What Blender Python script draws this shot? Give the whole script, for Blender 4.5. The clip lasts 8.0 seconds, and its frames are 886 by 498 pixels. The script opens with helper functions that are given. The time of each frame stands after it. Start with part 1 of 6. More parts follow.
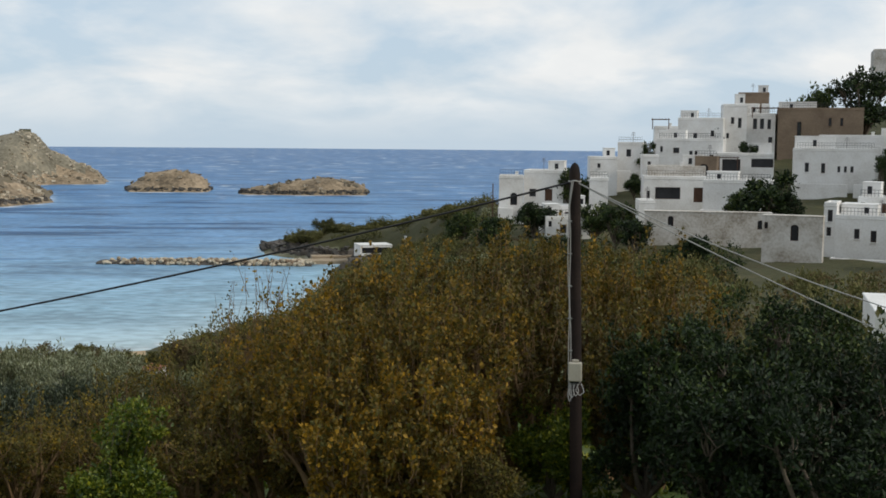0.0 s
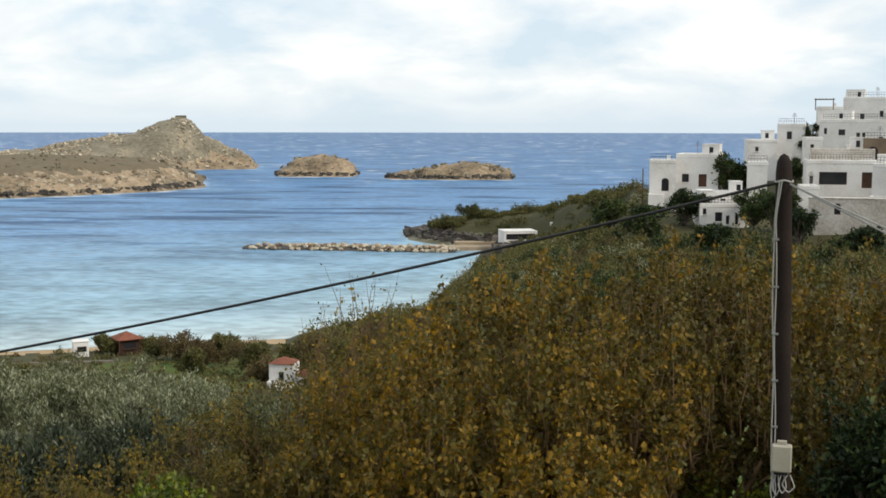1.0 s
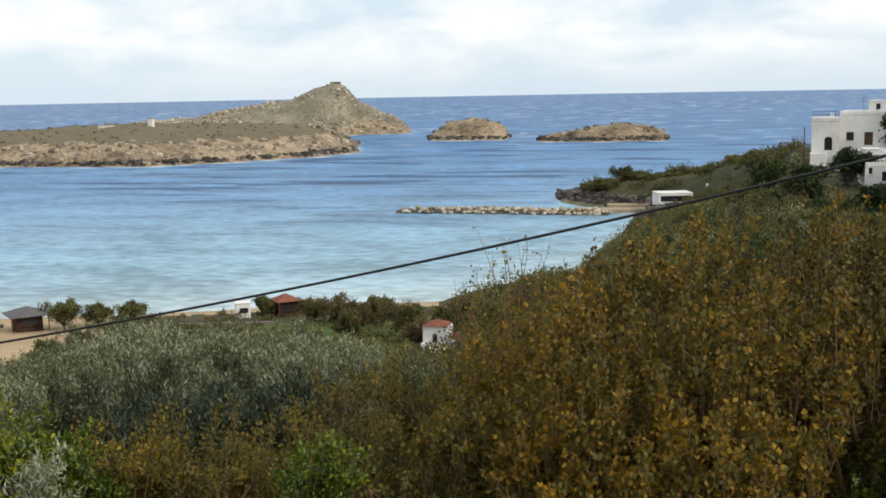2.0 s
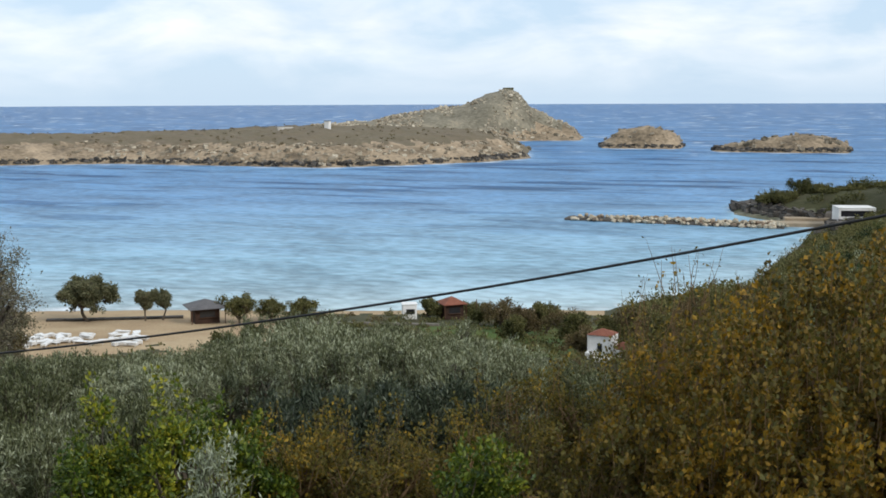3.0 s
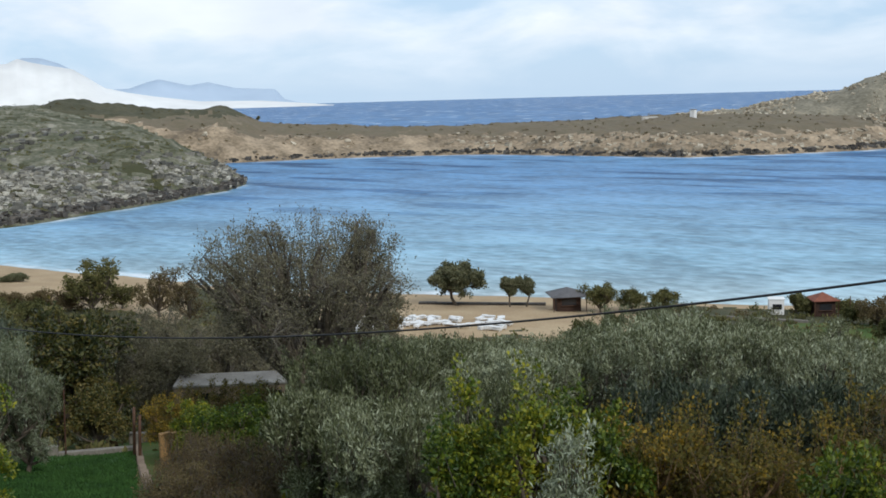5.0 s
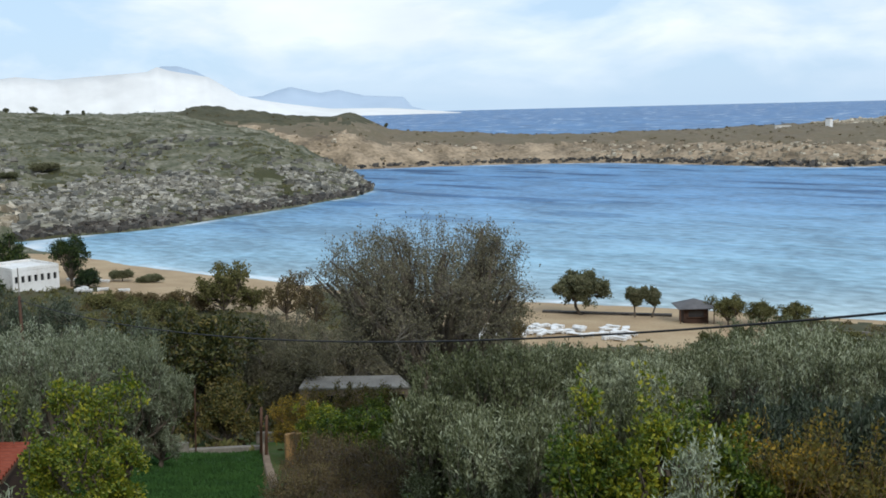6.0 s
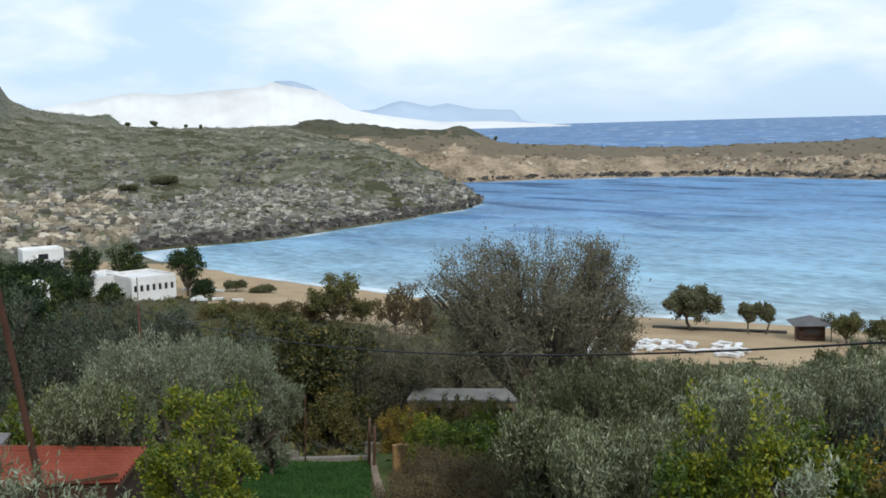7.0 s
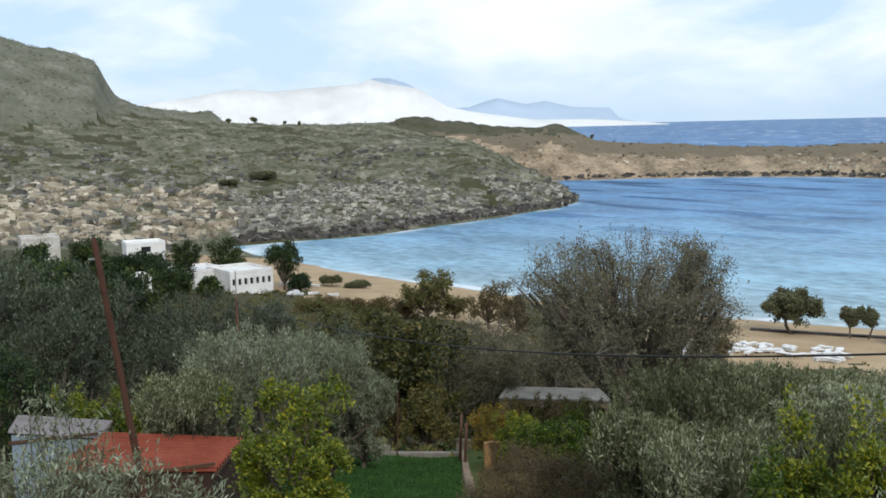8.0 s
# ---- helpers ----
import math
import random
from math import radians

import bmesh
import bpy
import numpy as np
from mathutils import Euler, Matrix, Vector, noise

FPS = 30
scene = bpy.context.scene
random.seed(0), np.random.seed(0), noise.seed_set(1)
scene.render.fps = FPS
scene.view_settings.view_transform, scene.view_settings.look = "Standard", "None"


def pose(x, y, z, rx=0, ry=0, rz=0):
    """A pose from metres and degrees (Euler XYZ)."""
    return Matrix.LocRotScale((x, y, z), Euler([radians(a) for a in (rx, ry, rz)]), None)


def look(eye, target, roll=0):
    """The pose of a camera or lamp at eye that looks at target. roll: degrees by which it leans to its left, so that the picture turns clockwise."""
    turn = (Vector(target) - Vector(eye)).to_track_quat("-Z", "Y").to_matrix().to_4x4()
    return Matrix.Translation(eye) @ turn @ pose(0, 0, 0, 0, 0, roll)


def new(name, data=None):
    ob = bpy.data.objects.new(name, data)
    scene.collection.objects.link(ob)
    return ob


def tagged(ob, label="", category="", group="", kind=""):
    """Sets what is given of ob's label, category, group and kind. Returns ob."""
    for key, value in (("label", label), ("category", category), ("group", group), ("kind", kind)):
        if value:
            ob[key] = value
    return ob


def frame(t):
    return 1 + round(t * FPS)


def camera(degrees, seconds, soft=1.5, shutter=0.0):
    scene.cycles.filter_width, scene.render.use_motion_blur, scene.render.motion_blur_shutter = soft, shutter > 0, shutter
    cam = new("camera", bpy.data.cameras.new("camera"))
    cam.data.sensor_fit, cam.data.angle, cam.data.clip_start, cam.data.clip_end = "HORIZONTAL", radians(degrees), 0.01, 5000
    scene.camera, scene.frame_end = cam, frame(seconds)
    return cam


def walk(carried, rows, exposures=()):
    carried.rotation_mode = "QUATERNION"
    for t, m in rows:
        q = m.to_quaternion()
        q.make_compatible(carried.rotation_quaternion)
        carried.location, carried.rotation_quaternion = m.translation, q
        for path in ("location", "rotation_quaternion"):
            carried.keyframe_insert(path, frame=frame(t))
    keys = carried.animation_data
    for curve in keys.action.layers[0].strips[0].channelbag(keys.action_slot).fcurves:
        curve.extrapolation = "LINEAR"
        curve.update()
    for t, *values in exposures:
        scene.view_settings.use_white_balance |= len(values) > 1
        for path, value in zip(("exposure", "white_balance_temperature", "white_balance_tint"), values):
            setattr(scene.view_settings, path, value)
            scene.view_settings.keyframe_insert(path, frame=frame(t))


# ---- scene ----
# The eye stands on a terrace 32 m above the sea. Bearings are in degrees, counted to the left of +y.
EYE_Z = 32.0
cam = camera(42.08, 8.0, soft=1.7)


def aim(bearing, pitch, roll, back):
    b, p = radians(bearing), radians(pitch)
    eye = Vector((0.02, -back, EYE_Z))
    return look(eye, eye + Vector((-math.sin(b) * math.cos(p), math.cos(b) * math.cos(p), math.sin(p))), roll)


# seconds, bearing, pitch, roll, metres stepped back
HEADINGS = (
    (0.0, 0.00, -5.30, 0.51, 6.77),
    (0.5, 4.62, -6.82, 0.73, 1.73),
    (1.0, 7.29, -6.14, 0.09, 0.00),
    (1.5, 10.97, -7.23, -0.36, 0.00),
    (2.0, 14.92, -7.91, -1.06, 0.00),
    (2.2, 17.28, -7.89, -1.09, 0.00),
    (3.3, 25.98, -7.59, -0.33, 0.00),
    (3.5, 28.44, -7.77, -0.70, 0.00),
    (4.0, 33.78, -8.07, -1.23, 0.00),
    (4.5, 37.49, -8.06, -1.02, 0.00),
    (4.7, 39.12, -7.92, -1.26, 0.00),
    (5.8, 46.27, -7.34, -1.55, 0.00),
    (6.0, 47.54, -7.20, -1.45, 0.00),
    (6.5, 50.00, -6.95, -1.66, 0.00),
    (7.0, 52.96, -6.41, -1.63, 0.00),
    (7.5, 54.73, -6.46, -1.26, 0.00),
    (8.0, 57.67, -6.41, -1.35, 0.00),
)
walk(cam, [(t, aim(b, p, r, back)) for t, b, p, r, back in HEADINGS], exposures=((0.0, -0.03, 6850, 10), (0.5, 0.1, 7050, 11), (1.0, 0.32, 7250, 11), (2.2, 0.3, 7050, 11), (3.5, 0.16, 6250, 9), (4.7, 0.1, 6200, 9), (6.0, 0.16, 6130, 8), (8.0, 0.24, 6280, 9)))

# ---- daylight: broken cloud, a veiled winter sun from the right, behind the village hill ----
SUN_ELEVATION, SUN_BEARING = radians(34), radians(-108)
world = bpy.data.worlds.new("sky")
scene.world = world
world.use_nodes = True
wt = world.node_tree
wt.nodes.clear()
w_out = wt.nodes.new("ShaderNodeOutputWorld")
w_bg = wt.nodes.new("ShaderNodeBackground")
w_sky = wt.nodes.new("ShaderNodeTexSky")
w_sky.sky_type = "NISHITA"
w_sky.sun_disc = False
w_sky.sun_elevation, w_sky.sun_rotation = SUN_ELEVATION, -SUN_BEARING
w_sky.dust_density, w_sky.air_density, w_sky.ozone_density = 0.6, 1.0, 2.0
w_geo = wt.nodes.new("ShaderNodeTexCoord")
w_sep = wt.nodes.new("ShaderNodeSeparateXYZ")
wt.links.new(w_geo.outputs["Generated"], w_sep.inputs[0])
# cloud decks seen in perspective: direction divided by height
w_h = wt.nodes.new("ShaderNodeMath"); w_h.operation = "ADD"; w_h.inputs[1].default_value = 0.30
w_abs = wt.nodes.new("ShaderNodeMath"); w_abs.operation = "ABSOLUTE"
wt.links.new(w_sep.outputs["Z"], w_abs.inputs[0])
wt.links.new(w_abs.outputs[0], w_h.inputs[0])
w_div = wt.nodes.new("ShaderNodeVectorMath"); w_div.operation = "DIVIDE"
w_cmb = wt.nodes.new("ShaderNodeCombineXYZ"); w_cmb.inputs[2].default_value = 1.0
wt.links.new(w_h.outputs[0], w_cmb.inputs[0]); wt.links.new(w_h.outputs[0], w_cmb.inputs[1])
wt.links.new(w_geo.outputs["Generated"], w_div.inputs[0]); wt.links.new(w_cmb.outputs[0], w_div.inputs[1])
w_n = wt.nodes.new("ShaderNodeTexNoise")
w_n.inputs["Scale"].default_value, w_n.inputs["Detail"].default_value = 2.1, 9.0
w_n.inputs["Roughness"].default_value, w_n.inputs["Distortion"].default_value = 0.52, 0.25
wt.links.new(w_div.outputs[0], w_n.inputs["Vector"])
w_ramp = wt.nodes.new("ShaderNodeValToRGB")
w_ramp.color_ramp.elements[0].position, w_ramp.color_ramp.elements[1].position = 0.40, 0.60
wt.links.new(w_n.outputs["Fac"], w_ramp.inputs[0])
w_n2 = wt.nodes.new("ShaderNodeTexNoise")
w_n2.inputs["Scale"].default_value, w_n2.inputs["Detail"].default_value = 3.1, 6.0
wt.links.new(w_div.outputs[0], w_n2.inputs["Vector"])
w_cloud = wt.nodes.new("ShaderNodeMix"); w_cloud.data_type = "RGBA"
w_cloud.inputs["A"].default_value = (7.4, 8.2, 9.0, 1)
w_cloud.inputs["B"].default_value = (11.4, 11.6, 11.8, 1)
wt.links.new(w_n2.outputs["Fac"], w_cloud.inputs["Factor"])
# haze whitens the lowest few degrees
w_blue = wt.nodes.new("ShaderNodeMix"); w_blue.data_type = "RGBA"
w_blue.inputs["Factor"].default_value = 0.85
w_blue.inputs["B"].default_value = (6.1, 7.8, 9.7, 1)
wt.links.new(w_sky.outputs[0], w_blue.inputs["A"])
w_mix = wt.nodes.new("ShaderNodeMix"); w_mix.data_type = "RGBA"
w_low = wt.nodes.new("ShaderNodeMapRange")
w_low.inputs["From Min"].default_value, w_low.inputs["From Max"].default_value = 0.0, 0.055
w_low.inputs["To Min"].default_value, w_low.inputs["To Max"].default_value = 0.1, 1.0
wt.links.new(w_sep.outputs["Z"], w_low.inputs["Value"])
w_fac = wt.nodes.new("ShaderNodeMath"); w_fac.operation = "MULTIPLY"
wt.links.new(w_ramp.outputs[0], w_fac.inputs[0]); wt.links.new(w_low.outputs[0], w_fac.inputs[1])
wt.links.new(w_fac.outputs[0], w_mix.inputs["Factor"])
wt.links.new(w_blue.outputs["Result"], w_mix.inputs["A"]); wt.links.new(w_cloud.outputs["Result"], w_mix.inputs["B"])
wt.links.new(w_mix.outputs["Result"], w_bg.inputs[0])
w_bg.inputs[1].default_value = 0.09
wt.links.new(w_bg.outputs[0], w_out.inputs[0])

sun = new("sun", bpy.data.lights.new("sun", "SUN"))
sun.data.energy, sun.data.angle, sun.data.color = 1.7, radians(8), (1.0, 0.95, 0.87)
sun.matrix_world = look((0, 0, 200), (200 * math.sin(SUN_BEARING) * math.cos(SUN_ELEVATION),
                                      -200 * math.cos(SUN_BEARING) * math.cos(SUN_ELEVATION), 200 - 200 * math.sin(SUN_ELEVATION)))

# ---- materials ----


def material(name, ramp, scale=1.0, fine=20.0, rough=0.85, bump=0.3, bump_dist=0.05, per="", metal=0.0, spread=(0.3, 0.7), spec=0.3):
    """Colour ramp driven by two scales of noise, or by per-object / per-island chance; fine bump."""
    m = bpy.data.materials.new(name)
    m.use_nodes = True
    nt = m.node_tree
    bsdf = nt.nodes["Principled BSDF"]
    bsdf.inputs["Roughness"].default_value, bsdf.inputs["Metallic"].default_value = rough, metal
    bsdf.inputs["Specular IOR Level"].default_value = spec
    geo = nt.nodes.new("ShaderNodeNewGeometry")
    n1 = nt.nodes.new("ShaderNodeTexNoise")
    n1.inputs["Scale"].default_value, n1.inputs["Detail"].default_value = scale, 5.0
    n2 = nt.nodes.new("ShaderNodeTexNoise")
    n2.inputs["Scale"].default_value, n2.inputs["Detail"].default_value = fine, 4.0
    for n in (n1, n2):
        nt.links.new(geo.outputs["Position"], n.inputs["Vector"])
    mean = nt.nodes.new("ShaderNodeMix")
    mean.inputs[0].default_value = 0.4
    nt.links.new(n1.outputs["Fac"], mean.inputs[2])
    nt.links.new(n2.outputs["Fac"], mean.inputs[3])
    value = mean.outputs[0]
    if per:
        if per == "island":
            chance = geo.outputs["Random Per Island"]
        else:
            chance = nt.nodes.new("ShaderNodeObjectInfo").outputs["Random"]
        both = nt.nodes.new("ShaderNodeMix")
        both.inputs[0].default_value = 0.34
        nt.links.new(value, both.inputs[2])
        nt.links.new(chance, both.inputs[3])
        value = both.outputs[0]
        if per == "island":
            whole = nt.nodes.new("ShaderNodeMath"); whole.operation = "MULTIPLY_ADD"
            whole.inputs[1].default_value, whole.inputs[2].default_value = 0.2, -0.11
            nt.links.new(nt.nodes.new("ShaderNodeObjectInfo").outputs["Random"], whole.inputs[0])
            added = nt.nodes.new("ShaderNodeMath"); added.operation = "ADD"
            nt.links.new(value, added.inputs[0]); nt.links.new(whole.outputs[0], added.inputs[1])
            value = added.outputs[0]
    cr = nt.nodes.new("ShaderNodeValToRGB")
    els = cr.color_ramp.elements
    while len(els) < len(ramp):
        els.new(0.5)
    for i, c in enumerate(ramp):
        els[i].position = spread[0] + (spread[1] - spread[0]) * i / max(1, len(ramp) - 1)
        els[i].color = (*c, 1)
    nt.links.new(value, cr.inputs[0])
    nt.links.new(cr.outputs[0], bsdf.inputs["Base Color"])
    if bump:
        bp = nt.nodes.new("ShaderNodeBump")
        bp.inputs["Strength"].default_value, bp.inputs["Distance"].default_value = bump, bump_dist
        nt.links.new(n2.outputs["Fac"], bp.inputs["Height"])
        nt.links.new(bp.outputs[0], bsdf.inputs["Normal"])
    return m


def leaf_material(name, ramp, rough=0.55, through_light=0.25, spread=(0.3, 0.7)):
    """Leaves: colour by chance leaf by leaf, some light passing through."""
    m = material(name, ramp, scale=0.9, fine=4.0, rough=rough, bump=0, per="island", spread=spread, spec=0.35)
    nt = m.node_tree
    bsdf, out = nt.nodes["Principled BSDF"], nt.nodes["Material Output"]
    tr = nt.nodes.new("ShaderNodeBsdfTranslucent")
    mx = nt.nodes.new("ShaderNodeMixShader")
    mx.inputs[0].default_value = through_light
    src = bsdf.inputs["Base Color"].links[0].from_socket
    nt.links.new(src, tr.inputs[0])
    nt.links.new(bsdf.outputs[0], mx.inputs[1])
    nt.links.new(tr.outputs[0], mx.inputs[2])
    nt.links.new(mx.outputs[0], out.inputs[0])
    return m


GRASS = material("grass_earth", [(0.07, 0.055, 0.022), (0.085, 0.09, 0.022), (0.05, 0.10, 0.015), (0.14, 0.125, 0.045)], 0.25, 5.0, 0.95, 0.6, 0.1)
LAWN = material("lawn", [(0.018, 0.052, 0.010), (0.03, 0.078, 0.014), (0.044, 0.098, 0.018)], 0.8, 18.0, 0.95, 0.6, 0.05)
SCRUB_EARTH = material("scrub_earth", [(0.055, 0.045, 0.022), (0.05, 0.052, 0.02), (0.10, 0.078, 0.036)], 0.12, 1.2, 0.95, 0.6, 0.3)
SAND = material("sand", [(0.27, 0.185, 0.105), (0.38, 0.27, 0.155), (0.47, 0.36, 0.22)], 0.12, 3.0, 0.95, 0.3, 0.05)
TAN_ROCK = material("tan_rock", [(0.12, 0.092, 0.062), (0.225, 0.17, 0.11), (0.335, 0.255, 0.17), (0.46, 0.35, 0.235)], 0.07, 0.5, 0.95, 0.9, 1.2, spread=(0.35, 0.66))
GREY_ROCK = material("grey_rock", [(0.05, 0.054, 0.028), (0.10, 0.10, 0.058), (0.165, 0.155, 0.105), (0.31, 0.285, 0.22)], 0.09, 0.6, 0.95, 0.9, 1.0, spread=(0.35, 0.66))
PLATEAU = material("plateau_scrub", [(0.10, 0.08, 0.052), (0.165, 0.13, 0.085), (0.14, 0.115, 0.072), (0.235, 0.185, 0.13)], 0.05, 0.35, 0.95, 0.8, 0.8)
FAR_ROCK = material("far_hill_rock", [(0.12, 0.105, 0.075), (0.18, 0.16, 0.115), (0.25, 0.22, 0.16), (0.38, 0.31, 0.21)], 0.05, 0.4, 0.95, 0.9, 1.0, spread=(0.35, 0.68))
# haze over the left hill is put into these pale, low-contrast tones
HILL = material("hill_scrub_haze_tinted", [(0.085, 0.09, 0.058), (0.125, 0.126, 0.085), (0.165, 0.16, 0.118), (0.25, 0.232, 0.18)], 0.06, 0.4, 0.95, 0.9, 1.0)
MOUND = material("mound_scrub", [(0.045, 0.045, 0.025), (0.075, 0.07, 0.038), (0.11, 0.095, 0.055)], 0.08, 0.5, 0.95, 0.8, 0.8)
STRATA = material("grey_strata", [(0.095, 0.092, 0.08), (0.23, 0.215, 0.18), (0.46, 0.43, 0.36)], 0.3, 3.0, 0.95, 0.7, 0.15, per="island")
ROCK_BLOCK = material("limestone", [(0.12, 0.10, 0.07), (0.30, 0.25, 0.18), (0.54, 0.47, 0.36)], 0.3, 3.0, 0.95, 0.7, 0.15, per="island")
DARK_ROCK = material("wet_rock", [(0.03, 0.028, 0.025), (0.07, 0.06, 0.05), (0.14, 0.12, 0.10)], 0.2, 2.0, 0.7, 0.7, 0.2, per="island")
WHITEWASH = material("whitewash", [(0.50, 0.47, 0.44), (0.68, 0.66, 0.63), (0.78, 0.77, 0.75)], 0.35, 4.0, 0.85, 0.25, 0.03, spread=(0.25, 0.6))
OLD_WALL = material("flaking_wall", [(0.22, 0.19, 0.15), (0.42, 0.38, 0.33), (0.57, 0.54, 0.50), (0.63, 0.61, 0.58)], 0.35, 3.0, 0.95, 0.5, 0.06)
BROWN_STONE = material("brown_stone", [(0.14, 0.10, 0.07), (0.21, 0.155, 0.11), (0.28, 0.21, 0.15)], 0.3, 4.0, 0.95, 0.5, 0.06)
DARK_PANE = material("dark_opening", [(0.012, 0.013, 0.016), (0.03, 0.03, 0.035)], 0.6, 5.0, 0.25, 0, spec=0.5)
BROWN_WOOD = material("brown_joinery", [(0.06, 0.03, 0.018), (0.11, 0.055, 0.03)], 1.0, 14.0, 0.6, 0.2, 0.01)
DARK_WOOD = material("dark_stained_boards", [(0.022, 0.011, 0.008), (0.04, 0.02, 0.013), (0.06, 0.03, 0.02)], 1.0, 14.0, 0.75, 0.3, 0.01)
POLE_WOOD = material("creosoted_pole", [(0.007, 0.004, 0.003), (0.015, 0.008, 0.006), (0.027, 0.016, 0.011)], 2.0, 26.0, 0.8, 0.5, 0.01)
CABLE = material("black_cable", [(0.012, 0.012, 0.013), (0.02, 0.02, 0.022)], 2.0, 20.0, 0.6, 0)
GREY_CABLE = material("grey_cable", [(0.30, 0.29, 0.28), (0.40, 0.39, 0.37)], 2.0, 20.0, 0.6, 0)
BOX_GREY = material("beige_plastic", [(0.33, 0.30, 0.24), (0.42, 0.39, 0.32)], 3.0, 30.0, 0.5, 0.1, 0.003)
STEEL = material("galvanised", [(0.25, 0.25, 0.25), (0.42, 0.42, 0.42)], 4.0, 40.0, 0.45, 0.1, 0.003, metal=0.7)
RUST = material("rusty_pole", [(0.035, 0.015, 0.010), (0.07, 0.03, 0.018), (0.06, 0.035, 0.022)], 2.0, 22.0, 0.85, 0.4, 0.006)
ROOF_TILE = material("red_roof_tile", [(0.14, 0.045, 0.028), (0.21, 0.075, 0.045), (0.28, 0.11, 0.07)], 1.2, 12.0, 0.85, 0.3, 0.02)
RED_SHEET = material("red_sheet", [(0.13, 0.027, 0.013), (0.20, 0.042, 0.02), (0.25, 0.066, 0.038)], 0.9, 9.0, 0.8, 0.15, 0.01)
GREY_SHEET = material("grey_sheet", [(0.14, 0.12, 0.12), (0.24, 0.22, 0.22)], 0.9, 9.0, 0.6, 0.15, 0.01)
BLUE_WALL = material("blue_grey_wall", [(0.17, 0.21, 0.25), (0.24, 0.29, 0.34)], 0.8, 9.0, 0.85, 0.2, 0.02)
THATCH = material("grey_thatch", [(0.075, 0.072, 0.074), (0.12, 0.115, 0.118), (0.165, 0.155, 0.15)], 1.0, 12.0, 0.95, 0.6, 0.05)
BARK = material("bark", [(0.05, 0.04, 0.03), (0.10, 0.08, 0.06), (0.16, 0.13, 0.10)], 2.0, 25.0, 0.95, 0.6, 0.02)
GREY_BARK = material("grey_bark", [(0.08, 0.07, 0.055), (0.13, 0.115, 0.09), (0.19, 0.17, 0.14)], 2.0, 25.0, 0.95, 0.5, 0.02)
SHOOT = material("shoot_bark", [(0.12, 0.07, 0.035), (0.19, 0.12, 0.06), (0.25, 0.17, 0.09)], 2.0, 25.0, 0.9, 0.3, 0.01)
CONCRETE = material("old_concrete", [(0.12, 0.105, 0.088), (0.20, 0.18, 0.152), (0.29, 0.268, 0.23)], 0.6, 8.0, 0.95, 0.4, 0.03)
QUAY = material("sandy_quay", [(0.22, 0.17, 0.115), (0.32, 0.25, 0.17), (0.40, 0.32, 0.23)], 0.4, 4.0, 0.95, 0.4, 0.05)
OCHRE = material("ochre_plaster", [(0.20, 0.115, 0.045), (0.29, 0.17, 0.07), (0.36, 0.23, 0.11)], 0.8, 9.0, 0.95, 0.4, 0.03)
# glaring sunlight is put into this base colour as near-white
WHITE_HILL = material("far_slope_sun_tinted", [(0.60, 0.585, 0.565), (0.72, 0.705, 0.68), (0.84, 0.825, 0.80)], 0.002, 0.012, 1.0, 0)
# air haze is put into this base colour as pale blue
BLUE_HILL = material("far_slope_haze_tinted", [(0.38, 0.46, 0.56), (0.46, 0.54, 0.64)], 0.002, 0.01, 1.0, 0)
LEAF_AUTUMN = leaf_material("autumn_leaf", [(0.05, 0.04, 0.009), (0.10, 0.072, 0.012), (0.09, 0.085, 0.018), (0.17, 0.115, 0.015), (0.19, 0.112, 0.012), (0.35, 0.20, 0.016)], 0.6, 0.3)
LEAF_OLIVE = leaf_material("olive_leaf", [(0.036, 0.044, 0.014), (0.088, 0.098, 0.04), (0.17, 0.184, 0.092), (0.40, 0.425, 0.285)], 0.45, 0.15)
LEAF_CITRUS = leaf_material("citrus_leaf", [(0.026, 0.052, 0.007), (0.068, 0.105, 0.011), (0.13, 0.162, 0.014), (0.29, 0.275, 0.02)], 0.45, 0.22)
LEAF_DARK = leaf_material("dark_leaf", [(0.006, 0.014, 0.004), (0.012, 0.027, 0.006), (0.026, 0.05, 0.009), (0.09, 0.115, 0.022)], 0.6, 0.15)
LEAF_CAROB = leaf_material("carob_leaf", [(0.018, 0.026, 0.007), (0.042, 0.05, 0.012), (0.085, 0.08, 0.018), (0.19, 0.145, 0.04)], 0.5, 0.2)
LEAF_DUSKY = leaf_material("dusky_olive_leaf", [(0.02, 0.03, 0.015), (0.046, 0.06, 0.033), (0.085, 0.102, 0.06), (0.20, 0.225, 0.16)], 0.5, 0.15)
LEAF_TAMARISK = leaf_material("tamarisk_leaf", [(0.068, 0.065, 0.036), (0.12, 0.11, 0.062), (0.165, 0.148, 0.088), (0.23, 0.20, 0.13)], 0.8, 0.2)
LEAF_SCRUB = leaf_material("scrub_leaf", [(0.04, 0.044, 0.012), (0.08, 0.085, 0.024), (0.12, 0.11, 0.034), (0.19, 0.17, 0.065)], 0.8, 0.15)
LEAF_SHORE = leaf_material("shore_leaf", [(0.055, 0.062, 0.028), (0.105, 0.108, 0.05), (0.145, 0.142, 0.074), (0.21, 0.20, 0.115)], 0.8, 0.2)
LEAF_SPRIG = leaf_material("pale_olive_leaf", [(0.075, 0.09, 0.043), (0.14, 0.16, 0.086), (0.235, 0.258, 0.165), (0.38, 0.41, 0.30)], 0.45, 0.2)
LEAF_MIXED = leaf_material("bramble_leaf", [(0.04, 0.036, 0.010), (0.115, 0.092, 0.02), (0.125, 0.115, 0.027), (0.20, 0.145, 0.026), (0.38, 0.245, 0.028)], 0.6, 0.42)
